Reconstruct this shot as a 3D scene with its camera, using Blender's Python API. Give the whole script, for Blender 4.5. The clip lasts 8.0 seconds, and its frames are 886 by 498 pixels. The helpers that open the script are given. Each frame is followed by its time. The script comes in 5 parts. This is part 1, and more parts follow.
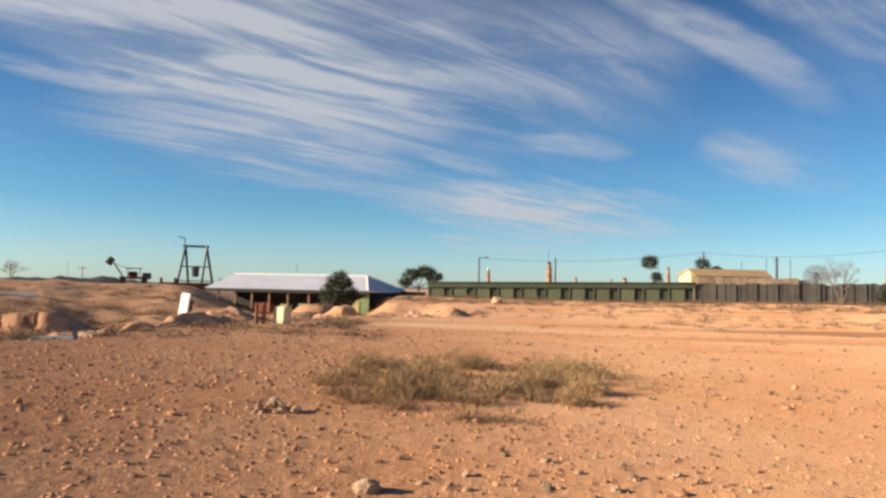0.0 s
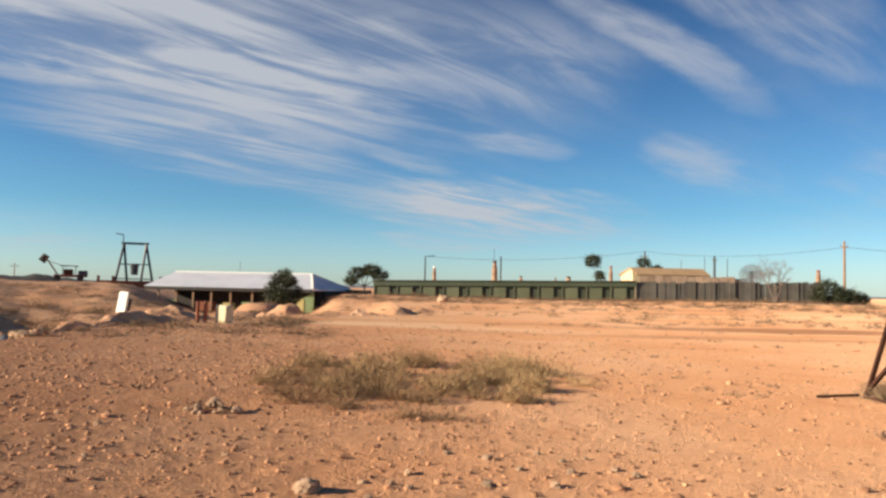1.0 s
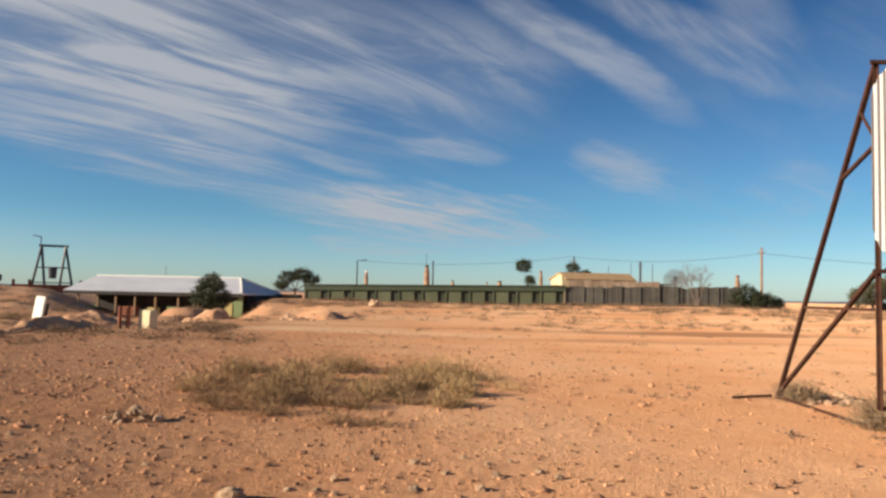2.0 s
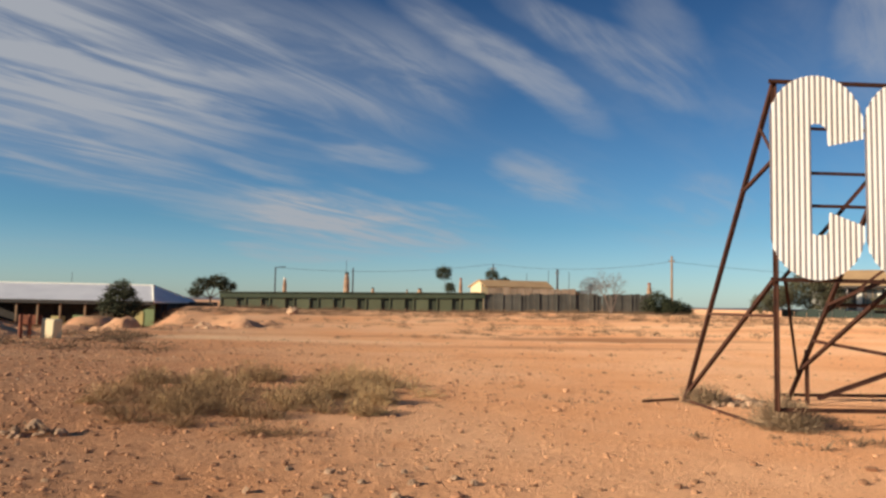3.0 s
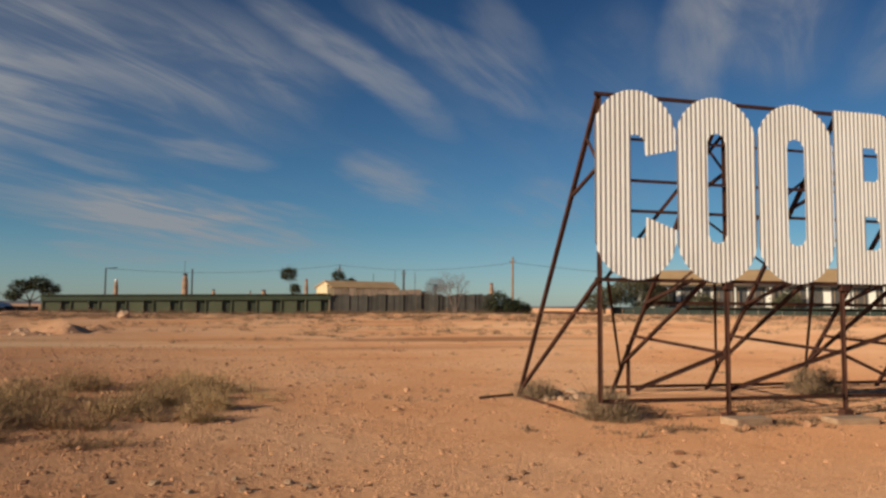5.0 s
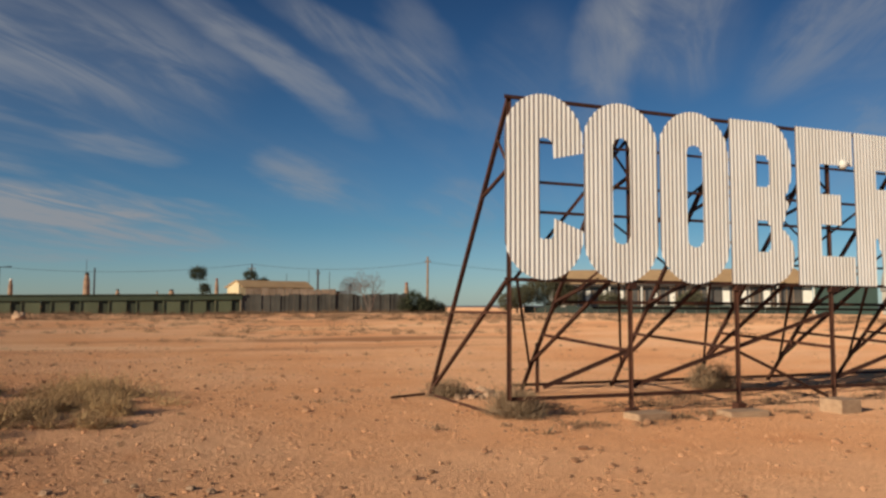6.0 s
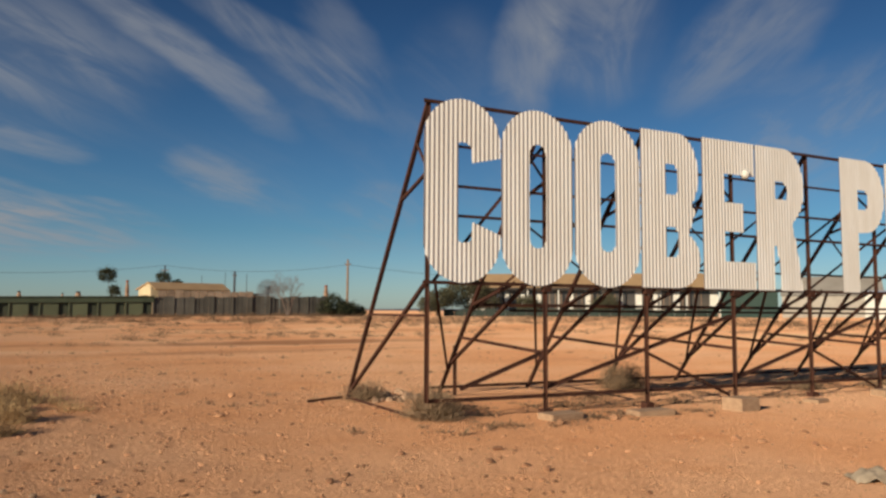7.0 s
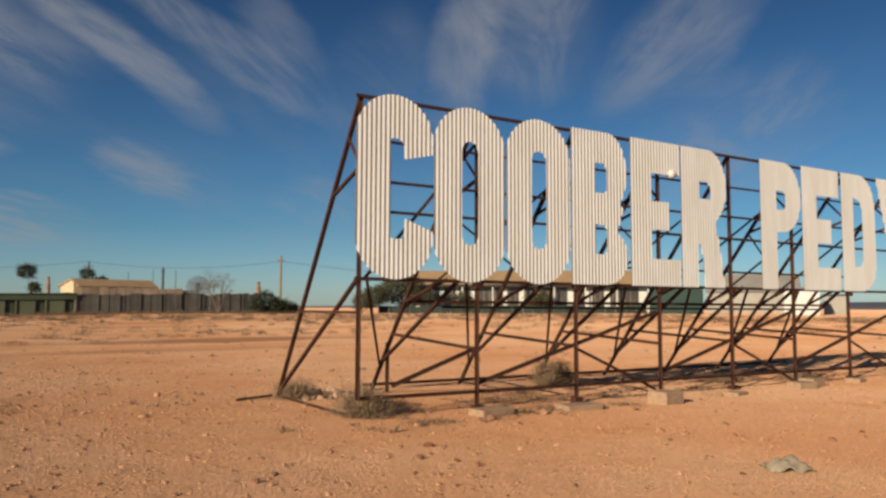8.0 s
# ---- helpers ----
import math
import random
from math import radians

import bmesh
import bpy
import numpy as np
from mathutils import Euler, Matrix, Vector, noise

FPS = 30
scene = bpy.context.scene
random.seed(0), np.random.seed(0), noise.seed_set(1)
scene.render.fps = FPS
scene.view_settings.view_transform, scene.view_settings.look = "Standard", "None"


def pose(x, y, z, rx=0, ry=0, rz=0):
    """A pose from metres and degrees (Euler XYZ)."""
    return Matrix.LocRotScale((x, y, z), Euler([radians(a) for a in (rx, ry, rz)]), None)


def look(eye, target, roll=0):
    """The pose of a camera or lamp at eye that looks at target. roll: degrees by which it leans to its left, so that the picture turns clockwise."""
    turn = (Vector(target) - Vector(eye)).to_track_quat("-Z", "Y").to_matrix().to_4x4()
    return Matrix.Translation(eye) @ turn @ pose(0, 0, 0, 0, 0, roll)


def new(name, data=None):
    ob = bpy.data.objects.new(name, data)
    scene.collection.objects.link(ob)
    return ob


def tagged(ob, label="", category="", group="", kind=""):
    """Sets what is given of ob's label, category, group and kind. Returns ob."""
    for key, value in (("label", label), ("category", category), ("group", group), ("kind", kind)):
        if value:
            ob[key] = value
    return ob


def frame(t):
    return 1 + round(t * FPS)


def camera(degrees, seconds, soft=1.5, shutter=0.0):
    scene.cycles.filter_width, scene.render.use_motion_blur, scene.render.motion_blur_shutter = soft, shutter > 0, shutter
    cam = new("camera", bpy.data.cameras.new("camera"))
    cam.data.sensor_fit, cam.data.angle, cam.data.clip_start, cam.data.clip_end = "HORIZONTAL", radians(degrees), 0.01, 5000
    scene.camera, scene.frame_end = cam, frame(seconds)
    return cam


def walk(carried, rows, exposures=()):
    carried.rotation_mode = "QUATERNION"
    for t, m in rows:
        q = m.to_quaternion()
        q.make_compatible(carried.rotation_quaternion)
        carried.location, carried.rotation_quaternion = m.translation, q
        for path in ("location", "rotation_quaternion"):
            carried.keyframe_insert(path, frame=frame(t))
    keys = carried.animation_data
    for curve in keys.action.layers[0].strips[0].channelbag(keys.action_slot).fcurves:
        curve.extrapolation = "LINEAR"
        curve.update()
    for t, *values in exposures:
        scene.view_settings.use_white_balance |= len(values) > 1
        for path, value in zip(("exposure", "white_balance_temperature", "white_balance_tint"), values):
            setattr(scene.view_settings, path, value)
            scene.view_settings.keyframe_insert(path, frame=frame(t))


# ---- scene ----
cam = camera(60.1, 8.0, soft=2.65)
PATH = [
    (0, (0.061, 0.022, 1.573), (-0.334, 1.979, 1.685), 0.5),
    (0.5, (0.078, 0.016, 1.576), (-0.253, 1.986, 1.686), 0.5),
    (1, (0.092, 0.027, 1.573), (-0.165, 2.008, 1.682), 0.5),
    (1.5, (0.117, 0.0, 1.583), (-0.061, 1.989, 1.695), 0.5),
    (3, (0.172, -0.034, 1.59), (0.297, 1.957, 1.732), 0.4),
    (3.5, (0.19, -0.058, 1.6), (0.408, 1.925, 1.74), 0.3),
    (4, (0.22, -0.056, 1.593), (0.547, 1.912, 1.736), 0.3),
    (5.5, (0.303, -0.081, 1.59), (0.919, 1.817, 1.733), -0.4),
    (6, (0.329, -0.097, 1.597), (1.054, 1.761, 1.739), -0.4),
    (6.5, (0.321, -0.137, 1.585), (1.137, 1.683, 1.729), -0.4),
    (7, (0.346, -0.14, 1.589), (1.259, 1.633, 1.738), -0.3),
    (7.5, (0.369, -0.145, 1.592), (1.357, 1.588, 1.735), -0.3),
    (8, (0.4, -0.142, 1.584), (1.46, 1.549, 1.724), -0.4),
]
LEVEL = Matrix.Rotation(-0.0125, 4, "Y")
walk(cam, [(t, LEVEL @ look(eye, target, roll)) for t, eye, target, roll in PATH],
     exposures=[(0.0, 0.95), (1.0, 0.93), (1.7, 0.78), (3.0, 0.5), (3.5, 0.41), (4.0, 0.28), (5.5, -0.08), (6.0, -0.04), (6.5, -0.02), (8.0, -0.03)])

# ---- light ----
SUN_AZ, SUN_EL = radians(-112), radians(18)      # azimuth from +y towards +x
world = bpy.data.worlds.new("sky")
scene.world = world
world.use_nodes = True
wt = world.node_tree
wt.nodes.clear()


def wnode(kind, **sets):
    n = wt.nodes.new(kind)
    for k, v in sets.items():
        n.inputs[k].default_value = v
    return n


def wmath(op, a, b=None, c=None):
    n = wt.nodes.new("ShaderNodeMath")
    n.operation = op
    for i, v in enumerate((a, b, c)):
        if v is None:
            continue
        if isinstance(v, (int, float)):
            n.inputs[i].default_value = v
        else:
            wt.links.new(v, n.inputs[i])
    return n.outputs[0]


def wrange(v, lo, hi, a=0.0, b=1.0):
    n = wt.nodes.new("ShaderNodeMapRange")
    n.interpolation_type = "SMOOTHSTEP"
    wt.links.new(v, n.inputs[0])
    for i, k in enumerate((lo, hi, a, b)):
        n.inputs[i + 1].default_value = k
    return n.outputs[0]


sky = wt.nodes.new("ShaderNodeTexSky")
sky.sky_type, sky.sun_disc = "NISHITA", False
sky.sun_elevation, sky.sun_rotation = SUN_EL, SUN_AZ
sky.altitude, sky.air_density, sky.dust_density, sky.ozone_density = 200, 1.0, 0.4, 1.4
tc = wt.nodes.new("ShaderNodeTexCoord")
sep = wt.nodes.new("ShaderNodeSeparateXYZ")
wt.links.new(tc.outputs["Generated"], sep.inputs[0])
up = wmath("MAXIMUM", sep.outputs[2], 0.012)
lift = wmath("ADD", up, 0.055)
# the cloud sheet: place on a level plane, turned so that u runs along the wind
WIND = radians(36)
su, cu = math.sin(WIND), math.cos(WIND)
px = wmath("DIVIDE", sep.outputs[0], lift)
py = wmath("DIVIDE", sep.outputs[1], lift)
u_ = wmath("ADD", wmath("MULTIPLY", px, su), wmath("MULTIPLY", py, cu))
v_ = wmath("SUBTRACT", wmath("MULTIPLY", px, cu), wmath("MULTIPLY", py, su))


def wnoise(su_, sv_, off, scale, detail, rough, dist=0.0):
    cmb = wt.nodes.new("ShaderNodeCombineXYZ")
    wt.links.new(wmath("MULTIPLY_ADD", u_, su_, off), cmb.inputs[0])
    wt.links.new(wmath("MULTIPLY", v_, sv_), cmb.inputs[1])
    cmb.inputs[2].default_value = off * 0.37
    n = wnode("ShaderNodeTexNoise", Scale=scale, Detail=detail, Roughness=rough, Distortion=dist)
    wt.links.new(cmb.outputs[0], n.inputs["Vector"])
    return n.outputs["Fac"]


fine = wrange(wnoise(0.5, 2.0, 7.7, 1.4, 8, 0.62, 1.6), 0.32, 0.70)
soft_ = wrange(wnoise(0.6, 1.0, 2.3, 1.0, 4, 0.5, 0.8), 0.28, 0.70)
thin_ = wrange(wnoise(0.3, 0.7, 11.0, 0.9, 5, 0.55, 0.5), 0.42, 0.80)
# streaks of cirrus: azimuth and elevation of both ends in degrees, half width, density
STREAKS = [(-46, 18.5, -22, 12.8, 1.0, 0.6), (-36, 11.3, -17.0, 8.6, 1.0, 0.6), (-45, 22.5, -12, 16.5, 3.8, 0.5), (-34, 17.0, -14, 12.0, 3.0, 0.40),
           (-20, 15.5, 2.0, 14.5, 2.6, 0.30), (-44, 14.6, -33, 13.0, 0.5, 0.5), (0.2, 22.3, 13.4, 14.6, 0.75, 0.55), (-14, 19.5, 4, 16.5, 2.0, 0.35),
           (-13.0, 6.6, 5.0, 4.9, 1.1, 0.75), (-9.5, 7.3, -1.5, 6.7, 0.8, 0.5), (-11.5, 3.5, -5.0, 3.3, 0.35, 0.4), (8.0, 10.6, 13.5, 8.0, 0.9, 0.45)]
STREAKS += [(-13, 9.9, -7.5, 9.2, 0.4, 0.35), (-41.5, 2.3, -33.0, 2.5, 0.3, 0.4), (8.7, 22.3, 20.6, 15.2, 0.8, 0.45), (17.0, 22, 21.5, 17.0, 1.2, 0.32), (32.6, 14.5, 35.3, 24, 1.3, 0.5),
            (38.5, 16.5, 40.5, 25, 2.4, 0.48), (45.0, 15.5, 54, 22, 1.6, 0.5), (48.0, 10.6, 58.0, 14.6, 1.9, 0.5), (20.0, 8.0, 25.0, 7.4, 1.0, 0.3), (-4.5, 11.2, 1.5, 10.4, 0.4, 0.35),
            (-46, 24, -20, 20, 4.0, 0.3), (24, 14, 30, 20, 2.0, 0.2)]
az_ = wmath("MULTIPLY", wmath("ARCTAN2", sep.outputs[0], sep.outputs[1]), 57.2958)
el_ = wmath("MULTIPLY", wmath("ARCSINE", sep.outputs[2]), 57.2958)
warp = wmath("MULTIPLY_ADD", wnoise(0.5, 0.9, 5.0, 1.4, 5, 0.6), 3.6, -1.8)
azw = wmath("ADD", az_, wmath("MULTIPLY_ADD", wnoise(0.6, 1.1, 9.4, 1.6, 4, 0.6), 5.0, -2.5))
elw = wmath("ADD", el_, warp)
body = None
for a0, e0, a1, e1, wd, st in STREAKS:
    n_ = math.hypot(a1 - a0, e1 - e0)
    tx, ty = (a1 - a0) / n_, (e1 - e0) / n_
    mx_, my_ = (a0 + a1) / 2, (e0 + e1) / 2
    along = wmath("ADD", wmath("MULTIPLY", azw, tx / (n_ * 0.62)), wmath("MULTIPLY_ADD", elw, ty / (n_ * 0.62), -(mx_ * tx + my_ * ty) / (n_ * 0.62)))
    wd = wd * 1.9
    over = wmath("ADD", wmath("MULTIPLY", azw, -ty / wd), wmath("MULTIPLY_ADD", elw, tx / wd, -(-mx_ * ty + my_ * tx) / wd))
    d2 = wmath("ADD", wmath("MULTIPLY", along, along), wmath("MULTIPLY", over, over))
    g = wmath("MULTIPLY", wrange(d2, 0.0, 1.6, 1.0, 0.0), st)
    body = g if body is None else wmath("ADD", body, g)
fibre = wmath("MULTIPLY_ADD", fine, 0.58, wmath("MULTIPLY", soft_, 0.52))
body = wmath("MINIMUM", body, 1.0)
wisp = wmath("MULTIPLY_ADD", wrange(fibre, 0.14, 1.0), 1.0, 0.27)
dens = wmath("MULTIPLY", body, wisp)
dens = wmath("ADD", dens, wmath("MULTIPLY", wmath("MULTIPLY", thin_, fibre), 0.30))
low = wrange(sep.outputs[2], 0.015, 0.06)
dens = wmath("MINIMUM", wmath("MULTIPLY", wmath("MULTIPLY", dens, low), 0.86), 0.9)
# the air's own colour: paler and cyan at the skyline, deep blue higher up
ramp_ = wt.nodes.new("ShaderNodeValToRGB")
wt.links.new(sep.outputs[2], ramp_.inputs[0])
ramp_.color_ramp.elements[0].position, ramp_.color_ramp.elements[0].color = 0.0, (0.42, 0.56, 0.80, 1)
ramp_.color_ramp.elements[1].position, ramp_.color_ramp.elements[1].color = 0.42, (0.10, 0.20, 0.33, 1)
el2 = ramp_.color_ramp.elements.new(0.10)
el2.color = (0.225, 0.41, 0.575, 1)
tintn = wt.nodes.new("ShaderNodeMix")
tintn.data_type, tintn.blend_type = "RGBA", "MULTIPLY"
tintn.inputs[0].default_value = 1.0
wt.links.new(sky.outputs[0], tintn.inputs[6])
wt.links.new(ramp_.outputs[0], tintn.inputs[7])
mixc = wt.nodes.new("ShaderNodeMix")
mixc.data_type = "RGBA"
wt.links.new(dens, mixc.inputs[0])
wt.links.new(tintn.outputs[2], mixc.inputs[6])
mixc.inputs[7].default_value = (2.25, 2.35, 2.55, 1)
bg = wnode("ShaderNodeBackground", Strength=0.125)
wt.links.new(mixc.outputs[2], bg.inputs[0])
wo = wt.nodes.new("ShaderNodeOutputWorld")
wt.links.new(bg.outputs[0], wo.inputs[0])

sun = new("sun", bpy.data.lights.new("sun", "SUN"))
sun.data.energy, sun.data.angle, sun.data.color = 5.0, radians(0.55), (1.0, 0.84, 0.64)
sun_dir = Vector((math.sin(SUN_AZ) * math.cos(SUN_EL), math.cos(SUN_AZ) * math.cos(SUN_EL), math.sin(SUN_EL)))
sun.matrix_world = look(sun_dir * 50, (0, 0, 0))


# ---- materials ----
def material(name, col, col2=None, rough=0.85, metal=0.0, scale=6.0, bump=0.0, bump_scale=40.0, fine_=0.25, spec=0.35, rnd=0.0, thin=None, streak=None):
    """A surface of two colours mixed by noise at two scales, with a fine relief."""
    m = bpy.data.materials.new(name)
    m.use_nodes = True
    t = m.node_tree
    b = t.nodes["Principled BSDF"]
    b.inputs["Roughness"].default_value, b.inputs["Metallic"].default_value = rough, metal
    b.inputs["Specular IOR Level"].default_value = spec
    co = t.nodes.new("ShaderNodeTexCoord")
    src = co.outputs["Object"]
    if streak:
        # run-off streaks down the sheet
        mp = t.nodes.new("ShaderNodeMapping")
        mp.inputs["Scale"].default_value = (1.0, 1.0, streak)
        t.links.new(src, mp.inputs["Vector"])
        src = mp.outputs[0]
    n1 = t.nodes.new("ShaderNodeTexNoise")
    n1.inputs["Scale"].default_value, n1.inputs["Detail"].default_value = scale, 6
    t.links.new(src, n1.inputs["Vector"])
    n2 = t.nodes.new("ShaderNodeTexNoise")
    n2.inputs["Scale"].default_value, n2.inputs["Detail"].default_value = bump_scale, 4
    t.links.new(src, n2.inputs["Vector"])
    add = t.nodes.new("ShaderNodeMath")
    add.operation = "MULTIPLY_ADD"
    t.links.new(n2.outputs["Fac"], add.inputs[0])
    add.inputs[1].default_value = fine_
    t.links.new(n1.outputs["Fac"], add.inputs[2])
    ramp = t.nodes.new("ShaderNodeMapRange")
    t.links.new(add.outputs[0], ramp.inputs[0])
    ramp.inputs[1].default_value, ramp.inputs[2].default_value = 0.35 + fine_ * 0.4, 0.65 + fine_ * 0.6
    mx = t.nodes.new("ShaderNodeMix")
    mx.data_type = "RGBA"
    t.links.new(ramp.outputs[0], mx.inputs[0])
    mx.inputs[6].default_value = (*col, 1)
    mx.inputs[7].default_value = (*(col2 or [c * 0.75 for c in col]), 1)
    out = mx.outputs[2]
    if rnd:
        oi = t.nodes.new("ShaderNodeObjectInfo") if thin is None else t.nodes.new("ShaderNodeNewGeometry")
        hv = t.nodes.new("ShaderNodeHueSaturation")
        mr = t.nodes.new("ShaderNodeMapRange")
        t.links.new(oi.outputs["Random" if thin is None else "Random Per Island"], mr.inputs[0])
        mr.inputs[3].default_value, mr.inputs[4].default_value = 1 - rnd, 1 + rnd
        t.links.new(mr.outputs[0], hv.inputs["Value"])
        t.links.new(out, hv.inputs["Color"])
        out = hv.outputs[0]
    t.links.new(out, b.inputs["Base Color"])
    if bump:
        bp = t.nodes.new("ShaderNodeBump")
        bp.inputs["Strength"].default_value, bp.inputs["Distance"].default_value = 1.0, bump
        t.links.new(n2.outputs["Fac"], bp.inputs["Height"])
        t.links.new(bp.outputs[0], b.inputs["Normal"])
    if thin:
        b.inputs["Subsurface Weight"].default_value = 0.0
    return m


def ground_material():
    m = bpy.data.materials.new("red_sand")
    m.use_nodes = True
    t = m.node_tree
    b = t.nodes["Principled BSDF"]
    b.inputs["Roughness"].default_value, b.inputs["Specular IOR Level"].default_value = 0.95, 0.15
    b.inputs["Diffuse Roughness"].default_value = 1.0
    geo = t.nodes.new("ShaderNodeNewGeometry")

    def nz(scale, detail=5, rough=0.55, dist=0.0):
        n = t.nodes.new("ShaderNodeTexNoise")
        n.inputs["Scale"].default_value, n.inputs["Detail"].default_value = scale, detail
        n.inputs["Roughness"].default_value, n.inputs["Distortion"].default_value = rough, dist
        t.links.new(geo.outputs["Position"], n.inputs["Vector"])
        return n.outputs["Fac"]

    def rng(v, lo, hi):
        n = t.nodes.new("ShaderNodeMapRange")
        n.interpolation_type = "SMOOTHSTEP"
        t.links.new(v, n.inputs[0])
        n.inputs[1].default_value, n.inputs[2].default_value = lo, hi
        return n.outputs[0]

    def mix(f, a, c):
        n = t.nodes.new("ShaderNodeMix")
        n.data_type = "RGBA"
        t.links.new(f, n.inputs[0])
        for i, v in ((6, a), (7, c)):
            if isinstance(v, tuple):
                n.inputs[i].default_value = (*v, 1)
            else:
                t.links.new(v, n.inputs[i])
        return n.outputs[2]

    base = mix(rng(nz(0.16, 4), 0.35, 0.65), SAND, SAND_PALE)
    base = mix(rng(nz(0.9, 6, 0.6, 0.5), 0.54, 0.84), base, SAND_RED)
    # dark specks: grit, plus the tiny shadows of clods put into the colour
    grit = mix(rng(nz(17.0, 8, 0.85), 0.54, 0.66), base, SAND_DARK)
    speck = mix(rng(nz(31.0, 6, 0.8), 0.57, 0.66), grit, SAND_PALE)
    sepn = t.nodes.new("ShaderNodeSeparateXYZ")
    t.links.new(geo.outputs["True Normal"], sepn.inputs[0])
    inv = t.nodes.new("ShaderNodeMath")
    inv.operation = "SUBTRACT"
    inv.inputs[0].default_value = 1.0
    t.links.new(sepn.outputs[2], inv.inputs[1])
    earth = mix(rng(inv.outputs[0], 0.03, 0.16), speck, EARTH)
    sepp = t.nodes.new("ShaderNodeSeparateXYZ")
    t.links.new(geo.outputs["Position"], sepp.inputs[0])
    wob = t.nodes.new("ShaderNodeMath")
    wob.operation = "MULTIPLY_ADD"
    t.links.new(nz(0.25, 5, 0.6), wob.inputs[0])
    wob.inputs[1].default_value = -9.0
    neg = t.nodes.new("ShaderNodeMath")
    neg.operation = "MULTIPLY"
    t.links.new(sepp.outputs[0], neg.inputs[0])
    neg.inputs[1].default_value = -1.0
    t.links.new(neg.outputs[0], wob.inputs[2])
    west = rng(wob.outputs[0], -6.0, 3.0)
    grain = t.nodes.new("ShaderNodeMath")
    grain.operation = "MULTIPLY"
    t.links.new(west, grain.inputs[0])
    t.links.new(rng(nz(6.5, 9, 0.85), 0.38, 0.60), grain.inputs[1])
    near = t.nodes.new("ShaderNodeMapRange")
    t.links.new(sepp.outputs[1], near.inputs[0])
    near.inputs[1].default_value, near.inputs[2].default_value = 20.0, 32.0
    near.inputs[3].default_value, near.inputs[4].default_value = 1.0, 0.15
    grain2 = t.nodes.new("ShaderNodeMath")
    grain2.operation = "MULTIPLY"
    t.links.new(grain.outputs[0], grain2.inputs[0])
    t.links.new(near.outputs[0], grain2.inputs[1])
    # stonier soil to the west; its dark grain also imitates clod shadows
    stony = mix(grain2.outputs[0], earth, STONY)
    # mottled spoil with a crust of dead growth over the dug ground
    dug = t.nodes.new("ShaderNodeMath")
    dug.operation = "MULTIPLY"
    t.links.new(rng(wob.outputs[0], 4.0, 9.0), dug.inputs[0])
    t.links.new(rng(sepp.outputs[1], 22.0, 28.0), dug.inputs[1])
    dug2 = t.nodes.new("ShaderNodeMath")
    dug2.operation = "MULTIPLY"
    t.links.new(dug.outputs[0], dug2.inputs[0])
    t.links.new(rng(nz(0.55, 8, 0.72, 0.6), 0.47, 0.62), dug2.inputs[1])
    stony = mix(dug2.outputs[0], stony, CRUST)
    # broad bands of redder soil and of pale wheel-worn sand across the flat
    flat = t.nodes.new("ShaderNodeMapping")
    flat.inputs["Scale"].default_value = (0.035, 0.21, 0.0)
    t.links.new(geo.outputs["Position"], flat.inputs["Vector"])
    bandn = t.nodes.new("ShaderNodeTexNoise")
    bandn.inputs["Scale"].default_value, bandn.inputs["Detail"].default_value, bandn.inputs["Roughness"].default_value = 1.3, 7, 0.62
    t.links.new(flat.outputs[0], bandn.inputs["Vector"])
    open_ = t.nodes.new("ShaderNodeMath")
    open_.operation = "MULTIPLY"
    t.links.new(rng(sepp.outputs[1], 16.0, 30.0), open_.inputs[0])
    t.links.new(rng(sepp.outputs[0], -15.0, -8.0), open_.inputs[1])
    beyond = open_.outputs[0]
    for lo, hi, colour in ((0.52, 0.72, BAND_RED), (0.48, 0.30, BAND_PALE)):
        bf = t.nodes.new("ShaderNodeMath")
        bf.operation = "MULTIPLY"
        t.links.new(rng(bandn.outputs["Fac"], lo, hi), bf.inputs[0])
        t.links.new(beyond, bf.inputs[1])
        stony = mix(bf.outputs[0], stony, colour)
    # a ragged oval of darker colour on the flat
    sx_, sy_ = (t.nodes.new("ShaderNodeMath") for _ in range(2))
    for nd, k, c, wdt in ((sx_, 0, 10.5, 6.5), (sy_, 1, 34.0, 1.9)):
        nd.operation = "MULTIPLY_ADD"
        t.links.new(sepp.outputs[k], nd.inputs[0])
        nd.inputs[1].default_value, nd.inputs[2].default_value = 1 / wdt, -c / wdt
    sq = t.nodes.new("ShaderNodeMath")
    sq.operation = "MULTIPLY"
    t.links.new(sx_.outputs[0], sq.inputs[0])
    t.links.new(sx_.outputs[0], sq.inputs[1])
    sq2 = t.nodes.new("ShaderNodeMath")
    sq2.operation = "MULTIPLY_ADD"
    t.links.new(sy_.outputs[0], sq2.inputs[0])
    t.links.new(sy_.outputs[0], sq2.inputs[1])
    t.links.new(sq.outputs[0], sq2.inputs[2])
    sq3 = t.nodes.new("ShaderNodeMath")
    sq3.operation = "MULTIPLY_ADD"
    t.links.new(nz(0.5, 5, 0.6), sq3.inputs[0])
    sq3.inputs[1].default_value = 1.6
    t.links.new(sq2.outputs[0], sq3.inputs[2])
    inv2 = t.nodes.new("ShaderNodeMapRange")
    inv2.interpolation_type = "SMOOTHSTEP"
    t.links.new(sq3.outputs[0], inv2.inputs[0])
    inv2.inputs[1].default_value, inv2.inputs[2].default_value = 1.0, 2.1
    inv2.inputs[3].default_value, inv2.inputs[4].default_value = 0.85, 0.0
    stony = mix(inv2.outputs[0], stony, SAND_DARK)
    t.links.new(stony, b.inputs["Base Color"])
    h = t.nodes.new("ShaderNodeMath")
    h.operation = "MULTIPLY_ADD"
